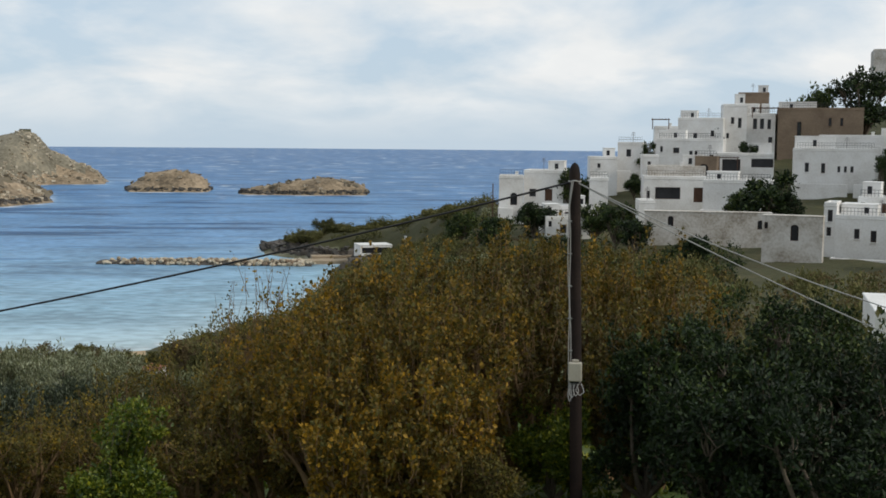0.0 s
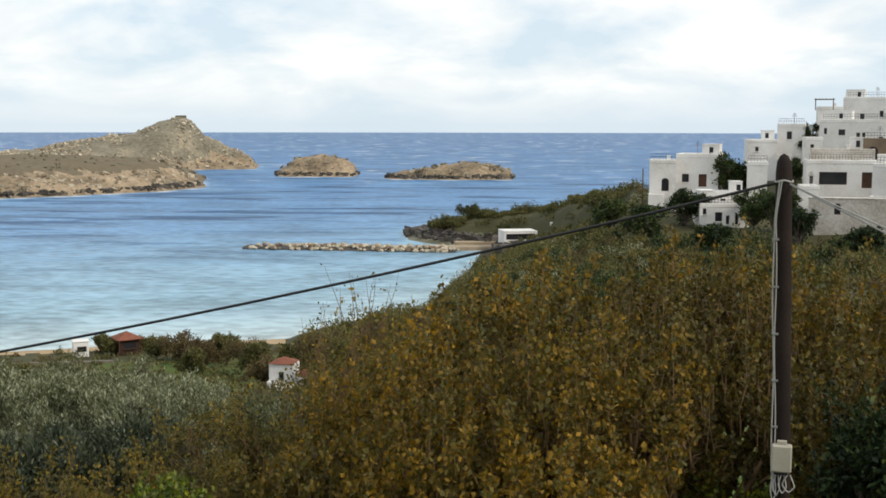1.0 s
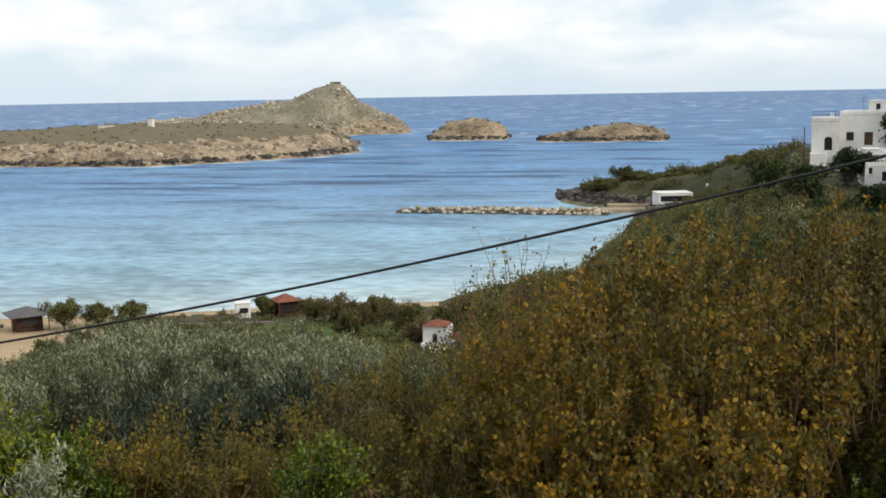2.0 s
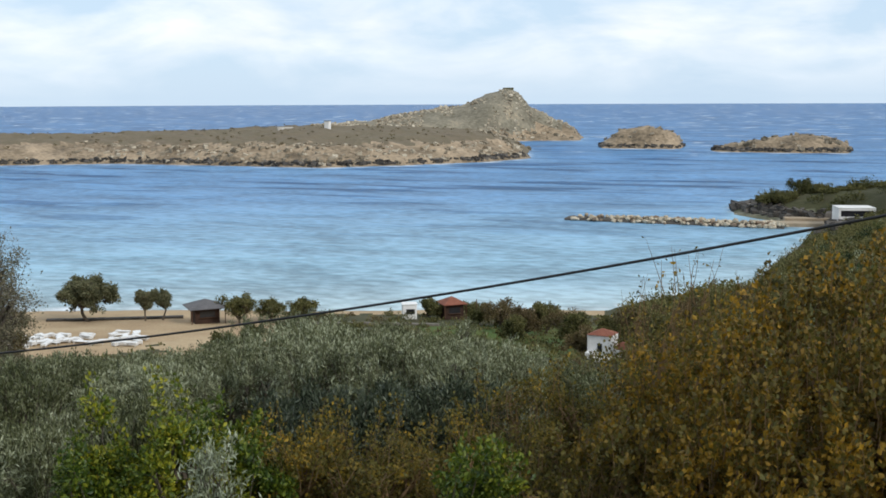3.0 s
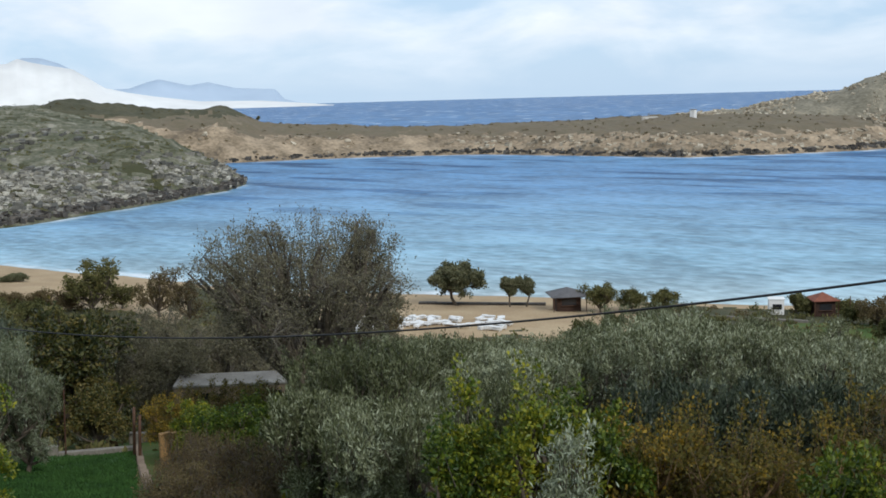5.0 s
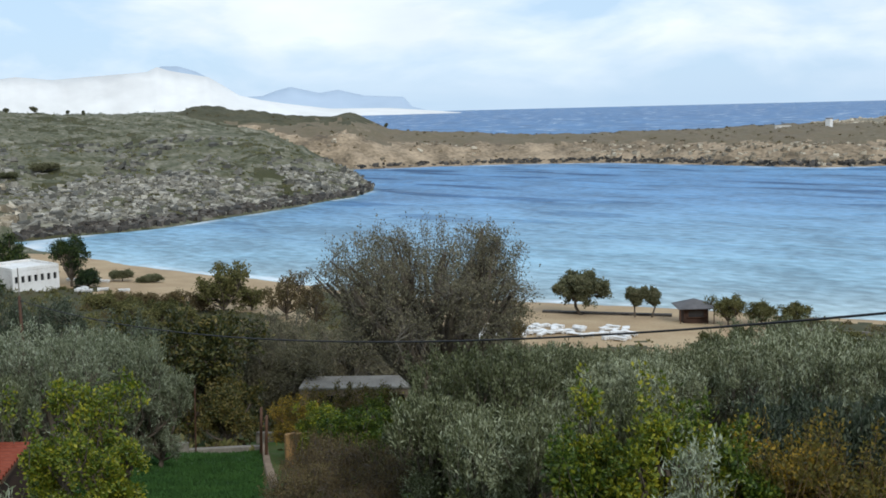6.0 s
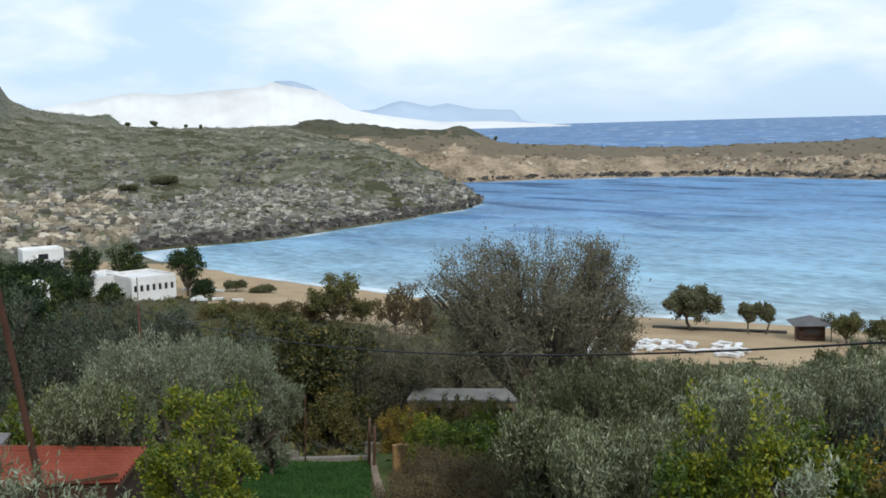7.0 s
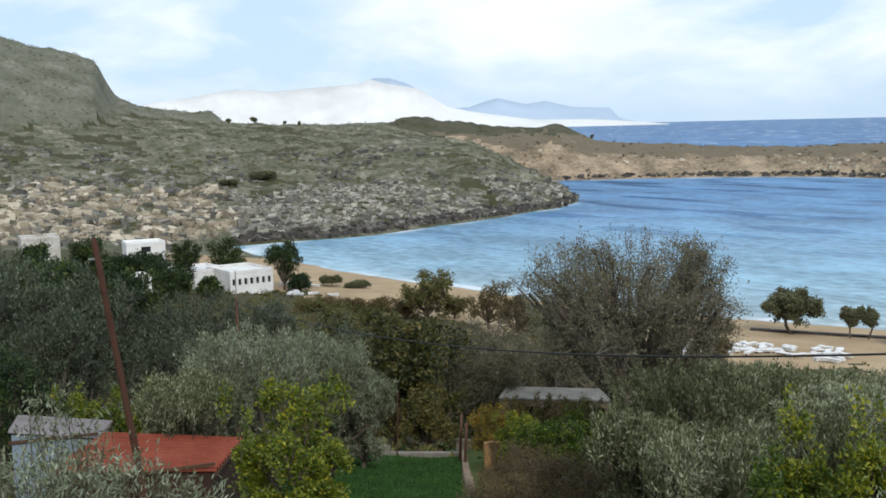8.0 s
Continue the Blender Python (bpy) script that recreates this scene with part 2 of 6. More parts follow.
LEAF_BROWN = leaf_material("brown_scrub_leaf", [(0.06, 0.042, 0.018), (0.11, 0.072, 0.032), (0.10, 0.085, 0.028), (0.17, 0.125, 0.06)], 0.8, 0.15)


def water_material():
    m = bpy.data.materials.new("sea_water")
    m.use_nodes = True
    nt = m.node_tree
    bsdf = nt.nodes["Principled BSDF"]
    bsdf.inputs["Roughness"].default_value = 0.3
    bsdf.inputs["Specular IOR Level"].default_value = 0.015
    bsdf.inputs["IOR"].default_value = 1.33
    geo = nt.nodes.new("ShaderNodeNewGeometry")
    depth = nt.nodes.new("ShaderNodeAttribute")
    depth.attribute_name = "depth"
    cr = nt.nodes.new("ShaderNodeValToRGB")
    els = cr.color_ramp.elements
    # inshore colours are raised to hold the sky reflection that low specular loses
    stops = ((0.0, (0.38, 0.47, 0.49)), (0.12, (0.24, 0.385, 0.48)), (0.35, (0.125, 0.255, 0.425)), (0.6, (0.075, 0.195, 0.37)), (1.0, (0.035, 0.125, 0.29)))
    while len(els) < len(stops):
        els.new(0.5)
    for e, (p, c) in zip(els, stops):
        e.position, e.color = p, (*c, 1)
    nt.links.new(depth.outputs["Fac"], cr.inputs[0])
    # wind-driven swell: long crests across the bay, chop on top
    mp = nt.nodes.new("ShaderNodeMapping")
    mp.inputs["Rotation"].default_value = (0, 0, radians(-14))
    mp.inputs["Scale"].default_value = (0.024, 0.045, 0.05)
    nt.links.new(geo.outputs["Position"], mp.inputs["Vector"])
    swell = nt.nodes.new("ShaderNodeTexNoise")
    swell.inputs["Scale"].default_value, swell.inputs["Detail"].default_value = 1.0, 7.0
    swell.inputs["Distortion"].default_value = 0.8
    nt.links.new(mp.outputs[0], swell.inputs["Vector"])
    mp2 = nt.nodes.new("ShaderNodeMapping")
    mp2.inputs["Rotation"].default_value = (0, 0, radians(-14))
    mp2.inputs["Scale"].default_value = (0.26, 0.42, 0.3)
    nt.links.new(geo.outputs["Position"], mp2.inputs["Vector"])
    chop = nt.nodes.new("ShaderNodeTexNoise")
    chop.inputs["Scale"].default_value, chop.inputs["Detail"].default_value = 1.0, 8.0
    nt.links.new(mp2.outputs[0], chop.inputs["Vector"])
    b1 = nt.nodes.new("ShaderNodeBump")
    b1.inputs["Strength"].default_value, b1.inputs["Distance"].default_value = 0.7, 3.0
    nt.links.new(swell.outputs["Fac"], b1.inputs["Height"])
    b2 = nt.nodes.new("ShaderNodeBump")
    b2.inputs["Strength"].default_value, b2.inputs["Distance"].default_value = 0.6, 0.7
    nt.links.new(chop.outputs["Fac"], b2.inputs["Height"])
    nt.links.new(b1.outputs[0], b2.inputs["Normal"])
    nt.links.new(b2.outputs[0], bsdf.inputs["Normal"])
    # light and dark of the swell put into the water colour, as noise streaks
    swell_shade = nt.nodes.new("ShaderNodeMapRange")
    swell_shade.inputs["From Min"].default_value, swell_shade.inputs["From Max"].default_value = 0.40, 0.60
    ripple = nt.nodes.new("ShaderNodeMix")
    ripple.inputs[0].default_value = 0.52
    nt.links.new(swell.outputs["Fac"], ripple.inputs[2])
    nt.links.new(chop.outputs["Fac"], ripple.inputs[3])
    swell_shade.inputs["To Min"].default_value, swell_shade.inputs["To Max"].default_value = 0.72, 1.34
    nt.links.new(ripple.outputs[0], swell_shade.inputs["Value"])
    # broken lines of steeper wave faces, shade painted deeper blue, most off the beach
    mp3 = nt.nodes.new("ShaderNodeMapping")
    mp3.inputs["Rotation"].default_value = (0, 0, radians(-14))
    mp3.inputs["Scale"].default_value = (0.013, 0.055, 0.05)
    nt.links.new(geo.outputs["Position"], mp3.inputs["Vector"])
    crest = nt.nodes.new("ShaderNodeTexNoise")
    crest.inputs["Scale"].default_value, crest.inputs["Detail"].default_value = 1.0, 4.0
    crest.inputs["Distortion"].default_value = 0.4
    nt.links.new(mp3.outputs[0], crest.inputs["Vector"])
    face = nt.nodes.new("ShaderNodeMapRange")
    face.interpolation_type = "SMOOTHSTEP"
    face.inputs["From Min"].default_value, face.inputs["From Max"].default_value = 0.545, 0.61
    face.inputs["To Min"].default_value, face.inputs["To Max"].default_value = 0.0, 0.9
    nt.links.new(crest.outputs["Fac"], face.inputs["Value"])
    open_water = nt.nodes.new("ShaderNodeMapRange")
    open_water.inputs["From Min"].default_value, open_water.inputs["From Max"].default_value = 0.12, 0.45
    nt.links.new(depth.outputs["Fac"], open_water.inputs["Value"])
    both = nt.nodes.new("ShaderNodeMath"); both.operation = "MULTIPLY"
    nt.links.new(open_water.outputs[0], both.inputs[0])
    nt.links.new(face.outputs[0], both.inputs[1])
    face_shade = nt.nodes.new("ShaderNodeMix"); face_shade.data_type = "RGBA"
    face_shade.inputs["B"].default_value = (0.008, 0.065, 0.17, 1)
    nt.links.new(both.outputs[0], face_shade.inputs["Factor"])
    nt.links.new(cr.outputs[0], face_shade.inputs["A"])
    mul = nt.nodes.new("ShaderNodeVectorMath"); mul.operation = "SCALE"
    nt.links.new(face_shade.outputs["Result"], mul.inputs[0])
    nt.links.new(swell_shade.outputs[0], mul.inputs["Scale"])
    # foam on breaking crests
    foam_n = nt.nodes.new("ShaderNodeTexNoise")
    foam_n.inputs["Scale"].default_value, foam_n.inputs["Detail"].default_value = 0.03, 8.0
    foam_n.inputs["Roughness"].default_value = 0.68
    nt.links.new(geo.outputs["Position"], foam_n.inputs["Vector"])
    foam = nt.nodes.new("ShaderNodeMapRange")
    foam.inputs["From Min"].default_value, foam.inputs["From Max"].default_value = 0.575, 0.63
    nt.links.new(foam_n.outputs["Fac"], foam.inputs["Value"])
    gate = nt.nodes.new("ShaderNodeMapRange")
    gate.inputs["From Min"].default_value, gate.inputs["From Max"].default_value = 0.62, 0.85
    nt.links.new(depth.outputs["Fac"], gate.inputs["Value"])
    gated = nt.nodes.new("ShaderNodeMath"); gated.operation = "MULTIPLY"
    nt.links.new(foam.outputs[0], gated.inputs[0])
    nt.links.new(gate.outputs[0], gated.inputs[1])
    surf = nt.nodes.new("ShaderNodeAttribute")
    surf.attribute_name = "surf"
    most = nt.nodes.new("ShaderNodeMath"); most.operation = "MAXIMUM"
    nt.links.new(gated.outputs[0], most.inputs[0])
    nt.links.new(surf.outputs["Fac"], most.inputs[1])
    mix = nt.nodes.new("ShaderNodeMix"); mix.data_type = "RGBA"
    nt.links.new(most.outputs[0], mix.inputs["Factor"])
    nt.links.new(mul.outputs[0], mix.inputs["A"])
    mix.inputs["B"].default_value = (0.75, 0.78, 0.8, 1)
    nt.links.new(mix.outputs["Result"], bsdf.inputs["Base Color"])
    return m


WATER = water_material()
# ---- the lie of the land ----


def spot(bearing, dist, z=None):
    b = radians(bearing)
    x, y = -dist * math.sin(b), dist * math.cos(b)
    return Vector((x, y, height(x, y) if z is None else z))


def level(elevation, dist):
    """Height of a point seen from the terrace at that elevation and distance."""
    return EYE_Z + dist * math.tan(radians(elevation))


# main slope: heights at these distances from the terrace, bearing by bearing
SLOPE_R = np.array([0, 16, 32, 45, 70, 100, 130, 160, 200, 250, 320, 420, 700, 5000.0])
SLOPE = {
    -180: (25.5, 27, 30, 32, 36, 40, 46, 52, 58, 62, 66, 70, 70, 40),
    -60: (25.5, 25, 24.5, 24.5, 25, 30, 40, 50, 56, 62, 68, 70, 60, 30),
    -35: (25.5, 24.5, 23.5, 22.6, 21.2, 18.5, 17, 20, 26, 36, 48, 50, 10, -15),
    -22: (25.5, 24, 22.8, 21.8, 20.2, 18.4, 16.8, 16.8, 22, 30.4, 41, 40, -8, -25),
    -12: (25.5, 24, 22.4, 21.2, 19.2, 17.4, 16.4, 16.8, 21.6, 29.8, 27, 10, -12, -25),
    -3: (25.5, 23.8, 21.8, 20.4, 17.8, 15.6, 14.8, 16, 19.6, 15, 8, -4, -14, -25),
    3: (25.5, 23.7, 21.5, 19.6, 16.6, 14, 12, 10, 7.5, 4, 2, -6, -14, -25),
    8: (25.5, 23.6, 21, 18.6, 14.5, 11, 7.8, 4.5, 0, -2.5, -4, -7, -14, -25),
    15: (25.5, 23.6, 20.6, 17.8, 13, 8.5, 4.2, 1.0, -2.2, -3, -5, -7, -14, -25),
    30: (25.5, 23.6, 20.5, 17.5, 12, 7.2, 3.2, 1.0, -2.4, -3.2, -5, -7, -14, -25),
    50: (25.5, 23.6, 20.5, 17.5, 12.3, 7.8, 4.2, 2.0, -0.6, -2.4, -4, -6, -14, -25),
    59: (25.5, 23.6, 20.6, 17.7, 12.6, 8.4, 5, 3, 1.3, -1.3, -3, -6, -14, -25),
    67: (25.5, 23.8, 20.8, 18, 13.4, 9.4, 6.4, 4.4, 3, 1.2, -1.2, -3, -14, -25),
    75: (25.5, 24, 21.2, 18.8, 15, 11.2, 8.2, 6.2, 5, 4.2, 5, 12, 20, 10),
    100: (25.5, 25, 23.5, 22, 19, 16, 13, 11, 9, 9, 12, 20, 40, 30),
    180: (25.5, 27, 30, 32, 36, 40, 46, 52, 58, 62, 66, 70, 70, 40),
}
SLOPE_B = np.array(sorted(SLOPE), float)
SLOPE_Z = np.array([SLOPE[b] for b in sorted(SLOPE)], float)

# land across the water, bearing by bearing: (bearing, waterline, crest distance, crest height, back edge)
PENINSULA = ((17.6, 615, 640, -6, 660), (18.7, 606, 622, -1, 690), (19.0, 603, 622, 1.2, 700), (19.9, 590, 625, 6.6, 720), (21.2, 574, 630, 10.4, 760),
             (22.2, 566, 632, 12.0, 780), (25.1, 546, 640, 13.2, 830), (29.3, 532, 640, 14.0, 850), (33.5, 552, 650, 13.2, 800), (39, 591, 660, 11.9, 760),
             (42, 594, 665, 11.6, 755), (44.3, 597, 670, 12.8, 750), (48.8, 590, 672, 15.8, 760), (50.1, 588, 675, 17.4, 765), (51.2, 585, 680, 23.6, 780), (51.8, 585, 680, 27.0, 780),
             (52.6, 586, 682, 26.0, 790), (54.3, 590, 690, 26.0, 850), (56.5, 596, 698, 29.6, 850), (57.9, 600, 700, 30.4, 850),
             (58.4, 600, 700, 33.4, 850), (59.8, 600, 700, 33.6, 900), (60.2, 600, 700, 30, 900), (63.8, 600, 700, 30.3, 900), (66, 600, 700, 31, 900), (68.1, 600, 700, 32.4, 900),
             (68.8, 600, 700, 40.2, 900), (69.6, 590, 700, 39.8, 900), (70.8, 580, 705, 41, 920), (72.3, 560, 710, 44, 950), (73.4, 540, 720, 49, 980), (73.8, 535, 725, 57.5, 990),
             (74.2, 530, 730, 71, 1000), (75.0, 525, 735, 75.5, 1050), (76.8, 512, 745, 80.5, 1150), (78.2, 500, 750, 86, 1200), (100, 480, 760, 110, 1300), (130, 480, 760, -5, 1300))
FAR_HILL = ((15.6, 860, 880, -6, 900), (16.6, 852, 870, 1.5, 910), (16.9, 850, 880, 8.2, 930), (18, 848, 884, 14.7, 960), (18.9, 845, 890, 23, 960), (19.3, 840, 895, 31.5, 970),
            (19.7, 835, 900, 36.5, 980), (20.2, 830, 900, 37, 980), (21, 820, 900, 34, 990), (22.1, 810, 900, 25.6, 990), (23.5, 800, 900, 23.7, 990),
            (25.1, 790, 900, 19.6, 980), (26.8, 780, 900, 13.5, 970), (29.6, 770, 900, 10, 960), (33, 780, 880, 3, 940), (36, 790, 880, -6, 940))
ISLET_A = ((11.2, 722, 735, -6, 750), (11.7, 720, 735, 5, 760), (12, 718, 738, 9.7, 765), (13.3, 718, 740, 13.4, 770), (14.4, 720, 740, 10, 765), (15.4, 724, 738, 2.5, 755), (15.9, 726, 738, -6, 750))
ISLET_B = ((3.3, 686, 695, -6, 712), (3.8, 682, 694, 3, 716), (4.1, 680, 695, 5, 720), (5.5, 678, 698, 9.7, 725), (7.1, 678, 696, 7.6, 722), (9.1, 680, 694, 4.6, 715), (10.1, 686, 692, 1.5, 706), (10.6, 688, 692, -6, 704))
CAPE = ((-7, 215, 250, -6, 280), (-2.4, 215, 240, 19.5, 262), (-0.6, 248, 275, 14.5, 310), (2.1, 284, 315, 8.6, 345), (4.9, 301, 324, 6.2, 352), (6.3, 302, 324, 4.2, 352), (8.0, 312, 330, 2.0, 352), (9.0, 321, 332, 0.9, 346), (9.7, 326, 333, -6, 342))
HEADLAND_D = np.array([270, 290, 305, 315, 325, 345, 365, 385, 400, 415, 440, 470, 520, 580, 650, 750, 900.0])
HEADLAND = {
    50.3: (-6, -6, -6, -6, -6, -6, -6, -6, -6, -6, -6, -6, -6, -6, -6, -6, -6),
    51.0: (-6, -6, -6, -6, -6, -6, -6, -6, -6, -4, 2.2, -2, -5, -6, -6, -6, -6),
    51.7: (-6, -6, -6, -6, -6, -6, -6, -6, -2, 2, 6.5, 5, -2, -5, -6, -6, -6),
    53.0: (-6, -6, -6, -6, -6, -6, -6, -3, 1, 5, 10.5, 10, 4, 0, 0, 0, 0),
    54.5: (-6, -6, -6, -6, -6, -6, -2, 1.5, 5, 9, 13.5, 15.6, 13, 10, 10, 10, 5),
    56.3: (-6, -6, -6, -6, -6, -3, 0.8, 5, 8, 11, 15, 18.4, 19, 19, 20, 15, 5),
    60: (-6, -6, -6, -3, -1, 2.5, 7, 9.5, 11, 12.5, 15, 17.5, 21, 25, 29, 24, 10),
    63: (-6, -5, -3, -1, 2.5, 5.5, 7.5, 9, 10, 11, 13.5, 16.5, 21, 25, 29, 25, 10),
    67.6: (-3, -2, -1, 1.5, 4, 6, 7.5, 9, 10, 11.2, 14, 17, 22, 27, 32, 28, 10),
    72: (0, 1.5, 3, 4.5, 6, 8, 9.5, 11, 12, 13, 15, 18, 24, 30, 37, 36, 20),
    80: (1, 3, 5, 7, 8.5, 10.5, 12, 13.5, 14.5, 15.5, 18, 22, 30, 40, 56, 60, 30),
    110: (1, 3, 5, 7, 9, 11, 13, 15, 16, 17, 20, 25, 35, 48, 66, 80, 60),
    130: (-6, -6, -6, -6, -6, -6, -6, -6, -6, -6, -6, -6, -6, -6, -6, -6, -6),
}
HEADLAND_B = np.array(sorted(HEADLAND))
HEADLAND_Z = np.array([HEADLAND[b] for b in sorted(HEADLAND)], float)


def grid_lookup(bs, rs, zs, b, r):
    b, r = np.clip(b, bs[0], bs[-1]), np.clip(r, rs[0], rs[-1])
    i, j = np.clip(np.searchsorted(bs, b) - 1, 0, len(bs) - 2), np.clip(np.searchsorted(rs, r) - 1, 0, len(rs) - 2)
    u, v = (b - bs[i]) / (bs[i + 1] - bs[i]), (r - rs[j]) / (rs[j + 1] - rs[j])
    return (zs[i, j] * (1 - u) + zs[i + 1, j] * u) * (1 - v) + (zs[i, j + 1] * (1 - u) + zs[i + 1, j + 1] * u) * v


def bank(table, b, r, cliff, share):
    """Height of a piece of land given by its waterline and crest."""
    t = np.array(table, float)
    water, crest, top, back = (np.interp(b, t[:, 0], t[:, k]) for k in (1, 2, 3, 4))
    z = np.full_like(r, -8.0)
    u = np.clip((r - water) / cliff, 0, 1)
    v = np.clip((r - water - cliff) / np.maximum(crest - water - cliff, 3), 0, 1)
    w = np.clip((r - crest) / np.maximum(back - crest, 3), 0, 1)
    land = top * (share * u ** 0.8 + (1 - share) * v * (2 - v)) * (1 - 0.15 * w)
    land = np.where(r > back, land - (r - back) * 0.25, land)
    land = np.where(r < water, -(water - r) * 0.08, land)
    inside = (b > t[0, 0]) & (b < t[-1, 0]) & (top > -5.5)
    return np.where(inside, np.where(top > 0, land, np.minimum(top, land)), z)


def hash_noise(x, y, seed):
    """Smooth value noise on arrays."""
    xi, yi = np.floor(x).astype(np.int64), np.floor(y).astype(np.int64)
    fx, fy = x - xi, y - yi
    fx, fy = fx * fx * (3 - 2 * fx), fy * fy * (3 - 2 * fy)

    def corner(a, c):
        h = (a * 374761393 + c * 668265263 + seed * 974634777) & 0x7FFFFFFF
        h = ((h ^ (h >> 13)) * 1274126177) & 0x7FFFFFFF
        return ((h ^ (h >> 16)) & 0xFFFF) / 65535.0 * 2 - 1
    return (corner(xi, yi) * (1 - fx) + corner(xi + 1, yi) * fx) * (1 - fy) + (corner(xi, yi + 1) * (1 - fx) + corner(xi + 1, yi + 1) * fx) * fy


def heights(x, y):
    """Ground height and kind of ground (0 earth, 1 sand, 2 tan rock, 3 grey rock, 4 plateau, 5 scrub, 6 far hill, 7 dark mounds, 8 left hill) on arrays."""
    b, r = np.degrees(np.arctan2(-x, y)), np.hypot(x, y)
    bj = b + 0.25 * hash_noise(x / 23, y / 23, 5) * np.clip(r / 300, 0, 1)
    main = grid_lookup(SLOPE_B, SLOPE_R, SLOPE_Z, b, r)
    main = main + np.clip((r - 25) / 40, 0, 1) * np.where(main > 2.5, 1, 0.12) * (0.5 * hash_noise(x / 9, y / 9, 1) + 0.25 * hash_noise(x / 3, y / 3, 2))
    parts = [main, bank(PENINSULA, bj, r, 26, np.where(b > 62, 0.3, 0.62)), bank(FAR_HILL, bj, r, 18, 0.3), bank(ISLET_A, bj, r, 10, 0.5), bank(ISLET_B, bj, r, 9, 0.5),
             bank(CAPE, b, r, 8, 0.35), grid_lookup(HEADLAND_B, HEADLAND_D, HEADLAND_Z, bj, r)]
    parts[6] = np.where((b < 50.3) | (r < 270) | (b > 125), -8, parts[6])
    rough = 1.1 * hash_noise(x / 11, y / 11, 3) + 0.8 * hash_noise(x / 4.2, y / 4.2, 4) + 0.5 * hash_noise(x / 1.9, y / 1.9, 6)
    for k in range(1, 7):
        amount = np.clip(parts[k] * 0.35, 0, 1) * (1.0 if k != 5 else 0.5)
        parts[k] = parts[k] + rough * amount
    stack = np.stack(parts)
    z, k = stack.max(0), stack.argmax(0)
    kind = np.zeros(r.shape, int)
    patch = hash_noise(x / 14, y / 14, 8) + 0.6 * hash_noise(x / 5, y / 5, 9)
    kind[(k == 0) & (r > 60)] = 5
    kind[(k == 0) & (b > 15 + patch) & (b < 24 + patch) & (r > 104) & (r < 150)] = 0
    kind[(k == 0) & (z < 0.5 + 0.2 * patch) & (r < 400) & (b > 15)] = 1
    kind[(k == 0) & (z < 2.6 + 0.4 * patch) & (r < 400) & (b > 54)] = 1
    edge = 2.2 * patch
    kind[(k == 0) & (z < 3.5 + 0.5 * patch) & (b > 32.5 + edge) & (b < 48 + edge) & (r < 250)] = 1
    kind[(k == 0) & (b > 66) & (r > 275)] = 3
    kind[(k == 0) & (b > 66) & (r > 450)] = 8
    kind[k == 1] = 4
    t = np.array(PENINSULA)
    front = r - np.interp(b, t[:, 0], t[:, 1])
    kind[(k == 1) & (front < 32 + 10 * patch) & (b < 60)] = 2
    kind[(k == 1) & (b > 60)] = 8
    kind[(k == 1) & (b > 49.8) & (b < 60.1) & (z > 22 + 2 * patch)] = 7
    kind[(k == 6) & (b > 69.5) & (r > 412 + 6 * patch) & (r < 440 + 6 * patch)] = 2
    kind[(k == 6) & (r > 450 + 25 * patch) & (b > 55)] = 8
    kind[(k == 6) & (r > 450) & (patch > 0.8)] = 3
    kind[(k == 6) & (b > 68.2 + 1.5 * patch) & (r < 405)] = 4
    kind[(k == 2)] = 6
    kind[(k == 2) & (z < 5 + 3 * patch)] = 2
    kind[(k == 3) | (k == 4)] = 2
    kind[k == 5] = 5
    kind[(k == 5) & (z < 2.0)] = 3
    kind[k == 6] = np.where(patch > 0.55, 5, 3)[k == 6]
    return z, kind


def height(x, y):
    return float(heights(np.array([x], float), np.array([y], float))[0][0])


def mesh_object(name, verts, faces, materials, parent=None, face_material=None, smooth=False):
    me = bpy.data.meshes.new(name)
    verts, faces = np.asarray(verts, np.float32), np.asarray(faces, np.int32)
    n = faces.shape[1]
    me.vertices.add(len(verts)); me.loops.add(faces.size); me.polygons.add(len(faces))
    me.vertices.foreach_set("co", verts.ravel())
    me.loops.foreach_set("vertex_index", faces.ravel())
    me.polygons.foreach_set("loop_start", np.arange(0, faces.size, n, dtype=np.int32))
    for m in materials:
        me.materials.append(m)
    if face_material is not None:
        me.polygons.foreach_set("material_index", np.asarray(face_material, np.int32))
    me.polygons.foreach_set("use_smooth", np.full(len(faces), smooth))
    me.update(calc_edges=True)
    ob = new(name, me)
    if parent is not None:
        ob.parent = parent
    return ob


def polar_sheet(bearings, radii):
    bb, rr = np.meshgrid(np.radians(bearings), radii, indexing="ij")
    x, y = -rr * np.sin(bb), rr * np.cos(bb)
    nb, nr = bb.shape
    i, j = np.meshgrid(np.arange(nb - 1), np.arange(nr - 1), indexing="ij")
    a = (i * nr + j).ravel()
    return x.ravel(), y.ravel(), np.stack([a, a + 1, a + nr + 1, a + nr], 1)


